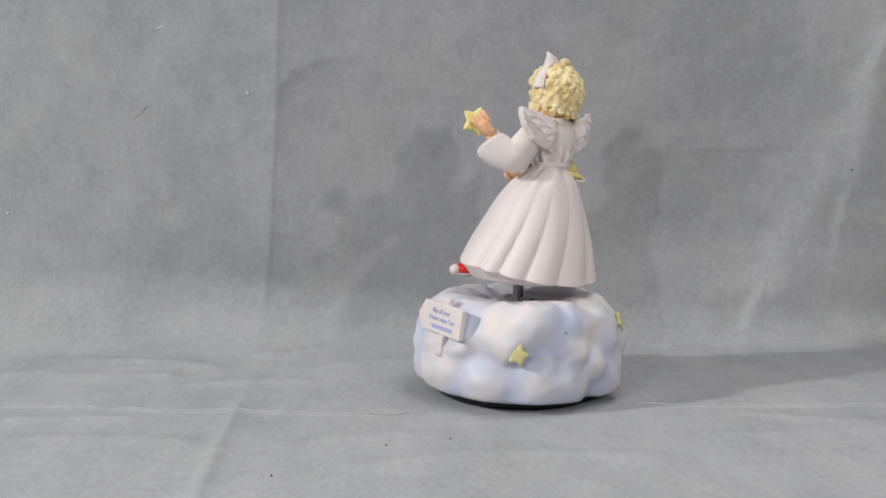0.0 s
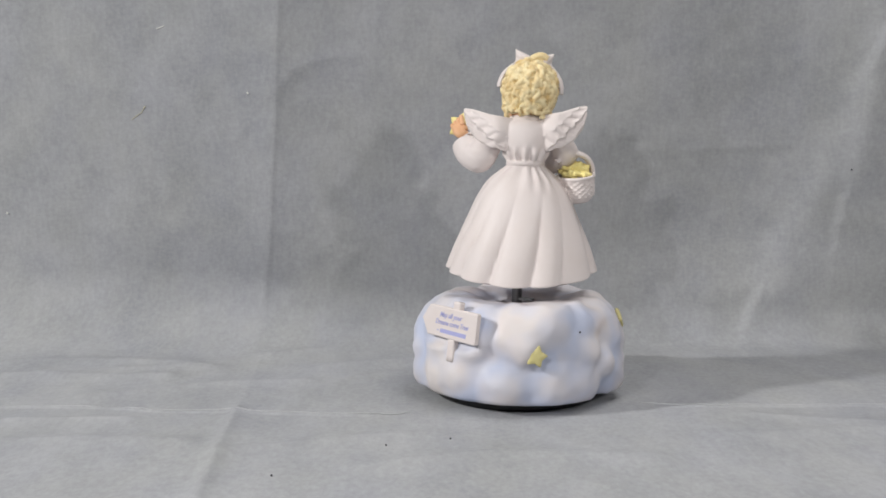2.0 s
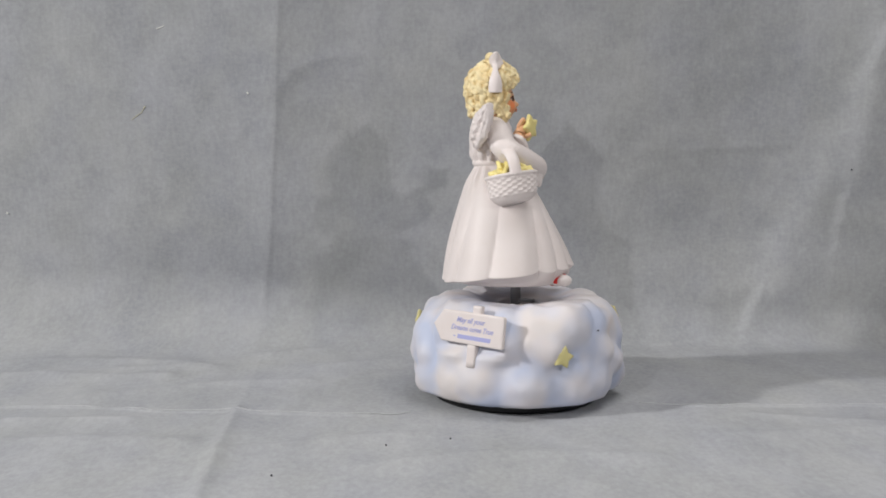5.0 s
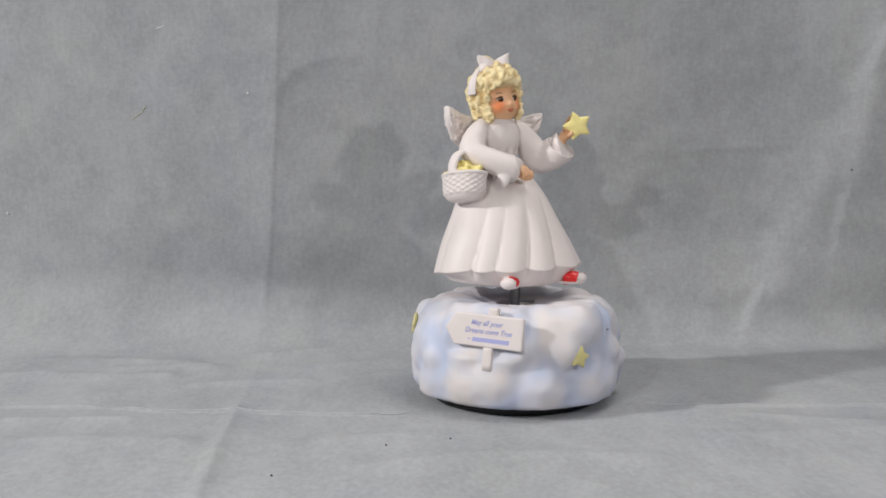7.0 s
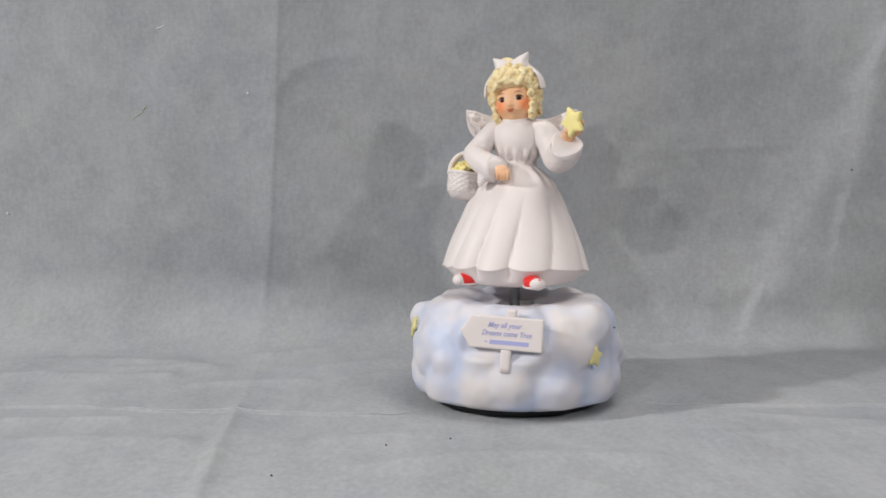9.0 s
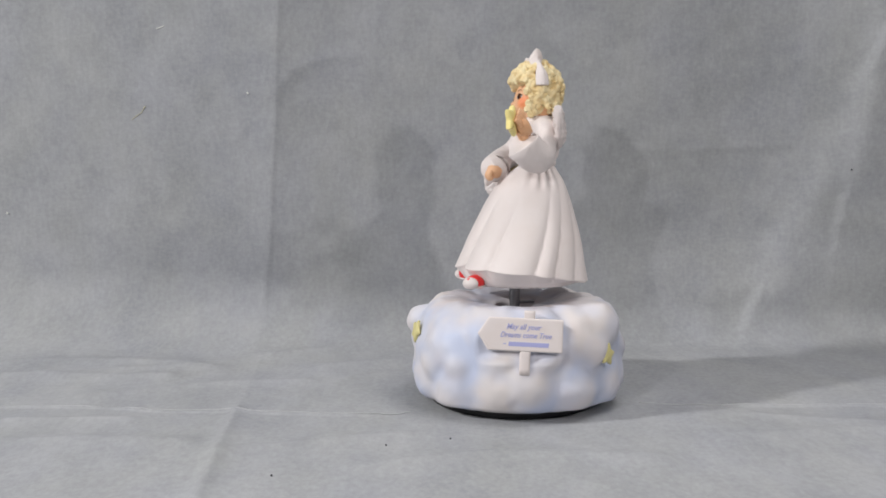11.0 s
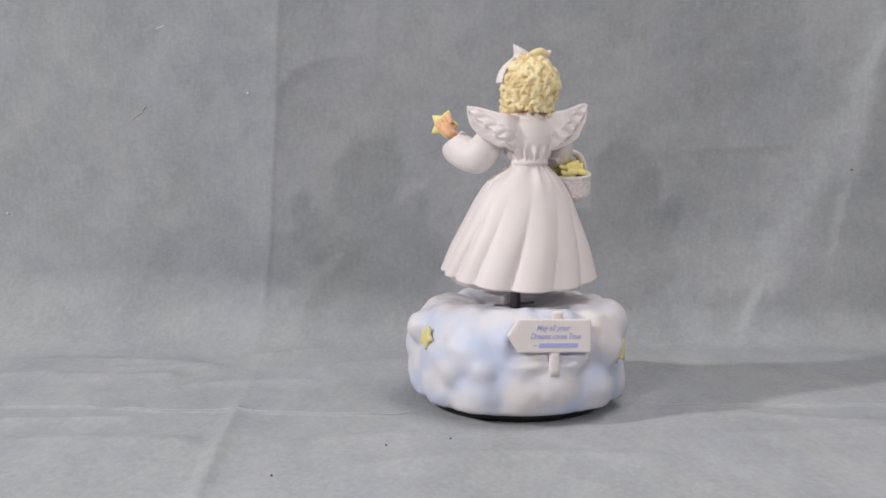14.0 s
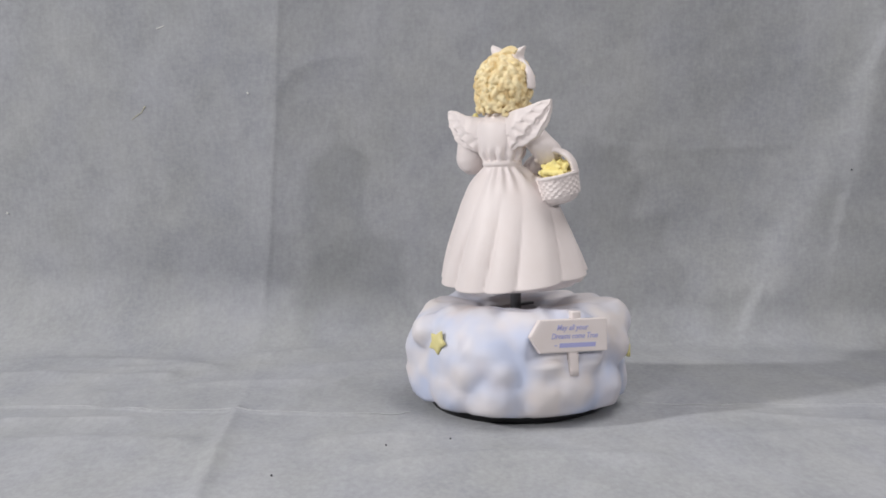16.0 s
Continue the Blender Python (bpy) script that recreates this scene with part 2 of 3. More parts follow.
def cloth_lift(x, s):
    """s runs along the sheet: below 0 on the floor, above 0 up the wall."""
    h = 0.0
    for line, width, height, kind in FOLDS:
        lo_x, hi_x = min(p[0] for p in line) - 0.08, max(p[0] for p in line) + 0.08
        lo_s, hi_s = min(p[1] for p in line) - 0.08, max(p[1] for p in line) + 0.08
        if not (lo_x < x < hi_x and lo_s < s < hi_s):
            continue
        v, d = crease(x, s, line, width, height)
        if kind == "step":
            h += height * (0.5 + 0.5 * math.tanh(d / width)) * math.exp(-(d / (6 * width)) ** 2)
        elif kind == "rise":
            h += height * (0.5 - 0.5 * math.tanh(d / width)) * math.exp(-(d / 0.04) ** 2)
        else:
            h += v
    h += hang(x, s) * smooth_step(0.0, 0.08, s)
    h += 0.0022 * (noise.noise(Vector((x * 6, s * 6, 3.1)))) + 0.0007 * noise.noise(Vector((x * 22, s * 22, 7.7))) + 0.0004 * noise.noise(Vector((x * 55, s * 70, 1.3)))
    return h


def build_cloth():
    xs = list(np.linspace(-1.5, -0.42, 25)[:-1]) + list(np.arange(-0.42, -0.186, 0.003)) + list(np.arange(-0.186, -0.138, 0.0012)) + list(np.arange(-0.138, 0.40, 0.003)) + list(np.linspace(0.40, 1.5, 25))
    ss = list(np.linspace(-1.5, -0.36, 25)[:-1]) + list(np.arange(-0.36, -0.202, 0.003)) + list(np.arange(-0.202, -0.168, 0.0006)) + list(np.arange(-0.168, 0.30, 0.003)) + list(np.linspace(0.30, 1.0, 20))
    verts = []
    for s in ss:
        for x in xs:
            r = bend(x)
            q = r * math.pi / 4
            if s < -q:
                y, z, ny, nz = WALL_Y - (-s - q) - r, 0.0, 0.0, 1.0
            elif s > q:
                y, z, ny, nz = WALL_Y, r + (s - q), -1.0, 0.0
            else:
                a = (s + q) / (2 * q) * math.pi / 2
                y, z = WALL_Y - r + r * math.sin(a), r - r * math.cos(a)
                ny, nz = -math.sin(a), math.cos(a)
            h = cloth_lift(x, s)
            under = math.hypot(x, y + 0.013)
            if z < 0.004 and under < 0.12:
                h = min(h, 0.0) * smooth_step(0.06, 0.12, under) + max(h, 0) * smooth_step(0.075, 0.1, under)
            verts.append((x, y + ny * h, z + nz * h))
    n = len(xs)
    faces = [(j * n + i, j * n + i + 1, (j + 1) * n + i + 1, (j + 1) * n + i) for j in range(len(ss) - 1) for i in range(n - 1)]
    me = bpy.data.meshes.new("backdrop")
    me.from_pydata(verts, [], faces)
    me.materials.append(CLOTH)
    for p in me.polygons:
        p.use_smooth = True
    ob = new("backdrop", me)
    return tagged(ob, "creased blue-grey muslin cloth sweeping from table up the wall", "backdrop cloth", kind="structure")


# ---- the music box ----
music_box = new("music_box")
tagged(music_box, "porcelain musical figurine, white angel turning on a pale blue cloud base", "music box")


def cloud_lumps():
    rnd = random.Random(11)
    lumps = []
    for k in range(14):
        lumps.append((k * 360 / 14 + rnd.uniform(-7, 7), 0.0396 + rnd.uniform(-0.0012, 0.0010), 0.0162 + rnd.uniform(-0.002, 0.002), 0.0218 + rnd.uniform(-0.0008, 0.001)))
    for k in range(12):
        lumps.append((k * 30 + 13 + rnd.uniform(-8, 8), 0.0415 + rnd.uniform(-0.0015, 0.0010), 0.0350 + rnd.uniform(-0.003, 0.003), 0.0200 + rnd.uniform(-0.001, 0.001)))
    for k in range(11):
        lumps.append((k * 360 / 11 + 4 + rnd.uniform(-8, 8), 0.0375 + rnd.uniform(-0.0012, 0.0012), 0.0440 + rnd.uniform(-0.0012, 0.0012), 0.0172 + rnd.uniform(-0.0006, 0.0010)))
    for k in range(16):
        lumps.append((k * 22.5 + rnd.uniform(-9, 9), 0.0525 + rnd.uniform(-0.001, 0.0006), rnd.uniform(0.014, 0.044), 0.0098))
    lumps.append((52, 0.0455, 0.0455, 0.0170))
    lumps.append((-4, 0.0490, 0.0190, 0.0125))
    out = []
    for az, r, z, size in lumps:
        a = radians(az)
        out.append((Vector((r * math.sin(a), -r * math.cos(a), z)), size))
    return out


LUMPS = cloud_lumps()
CORE = Vector((0, 0, 0.030))
SIGN_AZ = -10.0
SIGN_N = Vector((math.sin(radians(SIGN_AZ)), -math.cos(radians(SIGN_AZ)), 0))


def cloud_point(d):
    """The cloud's surface in the direction d from its middle, and how deep in a hollow that lies."""
    flat = math.hypot(d.x, d.y)
    base = 1 / ((flat / 0.0565) ** 5 + (abs(d.z) / 0.0265) ** 5) ** 0.2
    hits = [base]
    for c, size in LUMPS:
        o = CORE - c
        b = o.dot(d)
        disc = b * b - (o.dot(o) - size * size)
        if disc > 0:
            t = -b + math.sqrt(disc)
            if t > 0:
                hits.append(t)
    k = 800.0
    top = max(hits)
    r = top + math.log(sum(math.exp((h - top) * k) for h in hits)) / k - 0.0006
    p = CORE + d * r
    if p.z < 0.0052:
        p = CORE + d * ((0.0052 - CORE.z) / d.z)
    # flattened bed behind the signboard
    over = p.dot(SIGN_N) - 0.0548
    along = p.x * -SIGN_N.y + p.y * SIGN_N.x
    bed = smooth_step(0.031, 0.036, p.z) * smooth_step(0.030, 0.024, abs(along - 0.002))
    if over > 0:
        p = p - SIGN_N * over * bed
    swell = math.hypot(p.x, p.y)
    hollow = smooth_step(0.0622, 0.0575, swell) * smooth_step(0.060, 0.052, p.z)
    if d.z > 0:
        lid = 0.0550 + 0.0030 * smooth_step(0.02, 0.042, swell) + 0.0012 * noise.noise(p * 90) - 0.002 * smooth_step(0.024, 0.016, swell) - 0.0085 * smooth_step(0.0118, 0.0100, swell)
        if p.z > lid:
            soft = lid + (p.z - lid) * (0.12 if swell > 0.02 else 0.0)
            p = Vector((p.x, p.y, soft))
    return p, hollow


def cloud_at(az, z):
    """A place on the cloud's side at that bearing and height."""
    a, best = radians(az), None
    for k in range(-60, 61):
        el = radians(k)
        p, _ = cloud_point(Vector((math.cos(el) * math.sin(a), -math.cos(el) * math.cos(a), math.sin(el))))
        if best is None or abs(p.z - z) < abs(best.z - z):
            best = p
    broad = 1.009 + 0.018 * math.cos(a - radians(130))
    return Vector((best.x * broad + 0.0010 * math.sin(a), best.y * broad - 0.0010 * math.cos(a), best.z))


def build_cloud():
    seg, rows = 200, 90
    verts, air = [], []
    for j in range(rows + 1):
        el = -math.pi / 2 + math.pi * j / rows
        for i in range(seg):
            az = 2 * math.pi * i / seg
            d = Vector((math.cos(el) * math.sin(az), -math.cos(el) * math.cos(az), math.sin(el)))
            p, hollow = cloud_point(d)
            p = p + d * smooth_step(0.0052, 0.010, p.z) * (0.0015 * noise.noise(p * 85) + 0.0006 * noise.noise(p * 190))
            broad = 1.009 + 0.018 * math.cos(math.atan2(d.x, -d.y) - radians(130))
            p = Vector((p.x * broad, p.y * broad, p.z))
            verts.append(p)
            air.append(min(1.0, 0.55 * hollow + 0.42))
    faces = [(j * seg + i, j * seg + (i + 1) % seg, (j + 1) * seg + (i + 1) % seg, (j + 1) * seg + i) for j in range(rows) for i in range(seg)]
    me = bpy.data.meshes.new("cloud_base")
    me.from_pydata(verts, [], faces)
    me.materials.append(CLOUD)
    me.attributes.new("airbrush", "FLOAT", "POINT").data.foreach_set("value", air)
    for p in me.polygons:
        p.use_smooth = True
    ob = new("cloud_base", me)
    ob.parent = music_box
    return tagged(ob, "lumpy cloud base airbrushed pale blue and pink")


cloud = build_cloud()


def build_rim():
    bm = bmesh.new()
    rings = []
    for r, z in ((0.043, 0.0), (0.0475, 0.0), (0.0482, 0.001), (0.0482, 0.0055), (0.043, 0.0065)):
        rings.append([Vector((r * math.cos(a), r * math.sin(a), z)) for a in np.linspace(0, 2 * math.pi, 64, endpoint=False)])
    loft(bm, rings)
    return part("bottom_plate", bm, BLACK, music_box, "black bottom plate")


build_rim()


def build_shaft():
    bm = bmesh.new()
    rings = []
    for r, z in ((0.0105, 0.0440), (0.0105, 0.0462), (0.0030, 0.0466), (0.0030, 0.074)):
        rings.append([Vector((r * math.cos(a), r * math.sin(a), z)) for a in np.linspace(0, 2 * math.pi, 20, endpoint=False)])
    loft(bm, rings)
    # bent key at the pin's foot
    bar = [(0.0, -0.0016), (0.0112, -0.0016), (0.0112, 0.0016), (0.0, 0.0016)]
    loft(bm, [[Vector((x, y, z)) for x, y in bar] for z in (0.0540, 0.0554)])
    return part("turning_pin", bm, METAL, music_box, "dark steel turning pin", False)


build_shaft()


def build_sign():
    """A bevelled board, pointed at one end, on a short stake, with three lines of writing too small to read."""
    w, h, d = 0.0216, 0.0084, 0.0030
    m = Matrix.Translation((-0.0062, -0.0564, 0.0467)) @ pose(0, 0, 0, -6, 0, -10) @ pose(0, 0, 0, 0, 2, 0)
    bm = bmesh.new()
    shape = [(-w, 0.0), (-w + 0.0055, h * 0.98), (-0.2 * w, h), (w - 0.0006, h), (w, h - 0.0006), (w, -h + 0.0006), (w - 0.0006, -h), (-w + 0.0055, -h)]
    rings = []
    for s, y in ((0.0, -1.0), (0.9, -1.0), (0.97, -0.93), (1.0, -0.7), (1.0, 1.0)):
        rings.append([m @ Vector((x * s if s else x * 0.01, y * d / 2, z * (s + (0 if s in (0, 1) else -0.01)))) for x, z in shape])
    loft(bm, rings)
    sign = part("sign_board", bm, WHITE, music_box, "white painted signboard", False)
    bm = bmesh.new()
    for z0, z1, x0 in ((-0.0205, -h + 0.0012, 0.0035), (h - 0.001, h + 0.0038, 0.0045)):
        rings = []
        for z in np.linspace(z0, z1, 5):
            rings.append([m @ Vector((x0 + 0.0028 * math.copysign(abs(math.cos(a)) ** 0.5, math.cos(a)) - (0.0006 if z0 < 0 else 0), 0.0012 + 0.0022 * math.copysign(abs(math.sin(a)) ** 0.5, math.sin(a)), z)) for a in np.linspace(0, 2 * math.pi, 20, endpoint=False)])
        loft(bm, rings)
    part("stake", bm, WHITE, sign)
    # three written lines; the last cannot be read
    writing = []
    for words, x0, x1, z, high in (("May all your", -0.0070, 0.0108, 0.0028, 0.0029), ("Dreams come True", -0.0100, 0.0160, -0.0014, 0.0029)):
        text = bpy.data.curves.new("writing", "FONT")
        text.body, text.size, text.shear, text.offset, text.extrude, text.resolution_u = words, 1.0, 0.35, 0.012, 0.02, 3
        loose = bpy.data.objects.new("writing", text)
        me = bpy.data.meshes.new_from_object(loose)
        wide = [v.co.x for v in me.vertices]
        sx = (x1 - x0) / (max(wide) - min(wide))
        writing.append((me, x0 - min(wide) * sx, sx, z, high / 0.73))
        bpy.data.objects.remove(loose)
        bpy.data.curves.remove(text)
    bm = bmesh.new()
    for me, x0, sx, z0, sz in writing:
        first = len(bm.verts)
        bm.from_mesh(me)
        bm.verts.ensure_lookup_table()
        for v in bm.verts[first:]:
            v.co = m @ Vector((x0 + v.co.x * sx, -d / 2 - 0.0001 - 0.004 * v.co.z, z0 + v.co.y * sz))
        bpy.data.meshes.remove(me)
    for x0, x1, z in ((-0.0085, -0.0070, -0.0048), (-0.0058, 0.0145, -0.0048)):
        high = 0.0011 if x1 - x0 > 0.002 else 0.00025
        ring = [Vector((x0, 0, z - high)), Vector((x1, 0, z - high)), Vector((x1 + 0.0003, 0, z + high)), Vector((x0 + 0.0003, 0, z + high))]
        loft(bm, [[m @ (p + Vector((0, yy, 0))) for p in ring] for yy in (-d / 2 - 0.00012, -d / 2 + 0.0003)])
    part("writing", bm, INK, sign, "three lines of blue handwriting", False)
    return sign


build_sign()


def cloud_star(az, z, tilt, spin, size):
    bm = bmesh.new()
    turn = pose(0, 0, 0, 0, 0, az) @ pose(0, 0, 0, tilt, 0, 0) @ pose(0, 0, 0, 0, spin, 0)
    star_solid(bm, cloud_at(az, z), turn, size, 0.0026, 0, 0.58)
    return part("star", bm, OCHRE, cloud, "small raised yellow star")


cloud_star(42.8, 0.0328, -5, 15, 0.0066)
cloud_star(-78.5, 0.0415, -10, 20, 0.0070)
cloud_star(121, 0.0450, -18, 40, 0.0066)


def build_speck():
    bm = bmesh.new()
    ball(bm, cloud_at(68, 0.044), (0.0006, 0.0006, 0.0004), 0, None, 8, 6)
    return part("speck", bm, LINT_DARK, cloud)


build_speck()


# ---- the angel: one plain mesh ----
def cast(bm, index, grain, soft):
    """Fuse all that wears one glaze into a single skin, as a mould would cast it."""
    bm2 = bm.copy()
    bmesh.ops.delete(bm2, geom=[f for f in bm2.faces if f.material_index != index], context="FACES")
    bmesh.ops.recalc_face_normals(bm2, faces=bm2.faces[:])
    me = bpy.data.meshes.new("cast")
    bm2.to_mesh(me)
    bm2.free()
    ob = bpy.data.objects.new("cast", me)
    scene.collection.objects.link(ob)
    fuse = ob.modifiers.new("fuse", "REMESH")
    fuse.mode, fuse.voxel_size = "VOXEL", grain
    ease = ob.modifiers.new("ease", "SMOOTH")
    ease.factor, ease.iterations = 0.5, soft
    done = bpy.data.meshes.new_from_object(ob.evaluated_get(bpy.context.evaluated_depsgraph_get()))
    bpy.data.objects.remove(ob)
    bpy.data.meshes.remove(me)
    done.polygons.foreach_set("material_index", [index] * len(done.polygons))
    bmesh.ops.delete(bm, geom=[f for f in bm.faces if f.material_index == index], context="FACES")
    return done


HEAD_TURN = -4


def build_angel():
    bm = bmesh.new()
    W, H, S, R, Y, E, EW, L, B = range(9)
    mats = [WHITE, HAIR, SKIN, RED, STAR, EYE_DARK, EYE_WHITE_AND_GLINT, LIP, BROW]

    # skirt with deep folds and a scalloped, slanting hem
    folds = (0.05, 0.38, 0.77, 1.27, 1.85, 2.30, 2.97, 3.75, 4.10, 4.53, 5.03, 5.62)
    depths = (0.6, 0.85, 0.6, 1.0, 0.9, 0.6, 0.6, 0.8, 0.5, 0.95, 1.0, 0.45)
    seg = 176
    profile = smooth_path([(0.0, 0.0094, 0.0086), (0.06, 0.0136, 0.0120), (0.16, 0.0204, 0.0174), (0.30, 0.0262, 0.0223), (0.5, 0.0314, 0.0273), (0.75, 0.0378, 0.0329), (1.0, 0.0430, 0.0373)], 6)
    skew = radians(-12)

    def ridge(th):
        """0 in the deepest valleys, 0.95 on the swells between them."""
        n = len(folds)
        for k in range(n):
            a, b = folds[k], folds[(k + 1) % n] + (0 if k < n - 1 else 2 * math.pi)
            u = (th - a) % (2 * math.pi)
            if u < b - a:
                deep = depths[k] if 2 * u < b - a else depths[(k + 1) % n]
                return (0.80 + 0.25 * (b - a)) * (1 - deep * (1 - math.sin(math.pi * u / (b - a)) ** 0.64))
        return 0

    rings = []
    for f, rx, ry in profile:
        cx, cy = -0.0039 + 0.0013 * f, 0.0173 - 0.0122 * f ** 0.62
        ring = []
        for i in range(seg):
            th = 2 * math.pi * i / seg
            k = ridge(th - 0.20 * (1 - f))
            amp = (0.135 - 0.012 * math.sin(th)) * smooth_step(0.05, 0.9, f)
            pleat = 0.050 * smooth_step(0.0, 0.05, f) * smooth_step(0.30, 0.06, f) * math.sin(14 * th + 2.5 * math.sin(3 * th))
            g = 1 + amp * (k - 0.75) + pleat
            ex, ey = rx * g * math.cos(th), ry * g * math.sin(th)
            x, y = cx + ex * math.cos(skew * f) - ey * math.sin(skew * f), cy + ex * math.sin(skew * f) + ey * math.cos(skew * f)
            hem = 0.0715 - 0.0047 * math.sin(th) + 0.0025 * math.cos(th) ** 2 + 0.001 * math.cos(th) - (0.0013 - 0.0009 * math.sin(th)) * (k - 0.6)
            ring.append(Vector((x, y, 0.1335 + (hem - 0.1335) * f)))
        rings.append(ring)
    last = rings[-1]
    mid = Vector((-0.0026, 0.0051, 0.068))
    for tuck, drop in ((0.996, 0.0003), (0.982, 0.0005)):
        rings.append([Vector((mid.x + (p.x - mid.x) * tuck, mid.y + (p.y - mid.y) * tuck, p.z - drop)) for p in last])
    for fx, fy, z in ((0.0372, 0.0322, 0.0688), (0.0350, 0.0303, 0.0665), (0.0315, 0.0270, 0.0655), (0.012, 0.010, 0.0655)):
        ring = []
        for i in range(seg):
            th = 2 * math.pi * i / seg
            edge = last[i]
            ex, ey = fx * math.cos(th), fy * math.sin(th)
            x, y = mid.x + ex * math.cos(skew) - ey * math.sin(skew), mid.y + ex * math.sin(skew) + ey * math.cos(skew)
            ring.append(Vector((x, y, min(z + 0.0008 * math.cos(th) ** 2, edge.z - 0.0008))))
        rings.append(ring)
    loft(bm, rings, W)

    # bodice with gathers over a narrow sash
    rings = []
    for z, rx, ry, cy in smooth_path([(0.1335, 0.0090, 0.0084, 0.0173), (0.1362, 0.0104, 0.0098, 0.0170), (0.1395, 0.0122, 0.0114, 0.0168), (0.146, 0.0138, 0.0126, 0.0166), (0.1525, 0.0145, 0.0120, 0.0168), (0.1560, 0.0128, 0.0108, 0.0168), (0.1580, 0.0094, 0.0090, 0.0165), (0.1592, 0.0066, 0.0068, 0.0160)], 4):
        g = smooth_step(0.1440, 0.1372, z) * 0.13
        rings.append([Vector((-0.0039 + rx * (1 + g * math.sin(13 * th)) * math.cos(th), cy + ry * (1 + g * math.sin(13 * th + 1)) * math.sin(th), z)) for th in np.linspace(0, 2 * math.pi, 96, endpoint=False)])
    loft(bm, rings, W)
    rings = []
    for a in np.linspace(0, 2 * math.pi, 9)[:-1]:
        rr, zz = 0.0010 * math.cos(a), 0.1337 + 0.0014 * math.sin(a)
        rings.append([Vector((-0.0039 + (0.0100 + rr) * math.cos(th), 0.0173 + (0.0092 + rr) * math.sin(th), zz)) for th in np.linspace(0, 2 * math.pi, 48, endpoint=False)])
    loft(bm, rings + [rings[0]], W, caps=False)
    # collar
    for z, r in ((0.1578, 0.0094), (0.1592, 0.0084)):
        tube(bm, [(-0.004 + r * math.cos(a), 0.0162 + r * 0.95 * math.sin(a), z, 0.0012) for a in np.linspace(0, 2 * math.pi, 13)], W, 8, 3)

    # head: face, then a cap of wavy locks and curls, tilted to her right
    body_count = len(bm.verts)
    hc = Vector((-0.0048, 0.0160, 0.1748))
    fc = Vector((-0.0044, 0.0147, 0.1680))
    fr = Vector((0.0119, 0.0112, 0.0128))

    def face_shape(p, d):
        q = p.copy()
        if d.y < 0:
            q.x *= 1 - 0.10 * smooth_step(-0.35, -1.0, d.z)
            q.y -= 0.0024 * math.exp(-((p.x / 0.0017) ** 2 + ((p.z + 0.0012) / 0.0015) ** 2))
            for sx in (-1, 1):
                q.y -= 0.0012 * math.exp(-(((p.x - sx * 0.0062) / 0.0036) ** 2 + ((p.z + 0.0030) / 0.0034) ** 2))
                q.y += 0.0007 * math.exp(-(((p.x - sx * 0.0050) / 0.0024) ** 2 + ((p.z - 0.0022) / 0.0016) ** 2))
            q.y -= 0.0013 * math.exp(-((p.x / 0.0028) ** 2 + ((p.z + 0.0044) / 0.0016) ** 2))
            q.y -= 0.0009 * math.exp(-((p.x / 0.0032) ** 2 + ((p.z + 0.0086) / 0.0020) ** 2))
        return q

    ball(bm, fc, fr, S, None, 64, 48, face_shape)
    tube(bm, [(-0.0044, 0.0165, 0.1550, 0.0066), (-0.0044, 0.0162, 0.1640, 0.0064)], S, 20, 3)

    rnd = random.Random(5)
    size = Vector((0.0144, 0.0147, 0.0156))

    def in_face(d, wide=0.60, high=0.22):
        return d.y < -0.30 and d.z < high and abs(d.x) < wide

    def hair_shape(p, d):
        q = p * (1 + 0.03 * noise.noise(p * 420))
        low = smooth_step(-0.25, -0.75, d.z)
        q.x *= 1 + 0.06 * low
        q.y *= 1 + 0.10 * low * smooth_step(-0.2, 0.3, d.y)
        w = smooth_step(-0.22, -0.55, d.y) * smooth_step(0.30, 0.12, d.z)
        return q * (1 - 0.38 * w)

    def on_hair(d):
        return hc + hair_shape(Vector((d.x * size.x, d.y * size.y, d.z * size.z)), d)

    ball(bm, hc, size, H, None, 64, 48, hair_shape)
    crown = Vector((0.05, 0.25, 0.97)).normalized()

    def lock(d, length, sway, r, hook):
        """An S-shaped lock that lies on the head and runs away from the crown."""
        flow = (d * d.dot(crown) - crown)
        flow = flow.normalized() if flow.length > 0.05 else d.orthogonal().normalized()
        side = d.cross(flow).normalized()
        ph = rnd.uniform(-0.7, 0.7)
        flip = rnd.choice((-1, 1))
        pts = []
        for i in range(9):
            q = i / 8
            bent = hook * max(0, q - 0.55) ** 2
            dd = (d + flow * ((q - 0.5) * length / 0.0155 - 1.6 * bent) + side * (flip * (sway * math.sin(ph + 5.6 * q) / 0.0155 + 2.2 * bent))).normalized()
            p = on_hair(dd) + dd * (0.0010 * math.sin(math.pi * q) - 0.0002)
            pts.append((*p, r * (0.35 + 0.75 * math.sin(math.pi * (0.12 + 0.74 * q)))))
        tube(bm, pts, H, 8, 2)

    def curl(c, n, r, thick, span):
        """A flat spiral curl on the plane across n."""
        t1 = n.orthogonal().normalized()
        t2 = n.cross(t1)
        ph, way = rnd.uniform(0, 6.28), rnd.choice((-1, 1))
        pts = []
        for i in range(9):
            q = i / 8
            th, rr = ph + way * span * q, r * (1.1 - 0.85 * q)
            p = c + (t1 * math.cos(th) + t2 * math.sin(th)) * rr + n * (0.0011 * q - 0.0003)
            pts.append((*p, thick * (0.45 + 0.65 * math.sin(math.pi * (0.14 + 0.66 * q)))))
        tube(bm, pts, H, 8, 2)

    # broad wavy locks in relief, then a scatter of curls low on the head
    count = 96
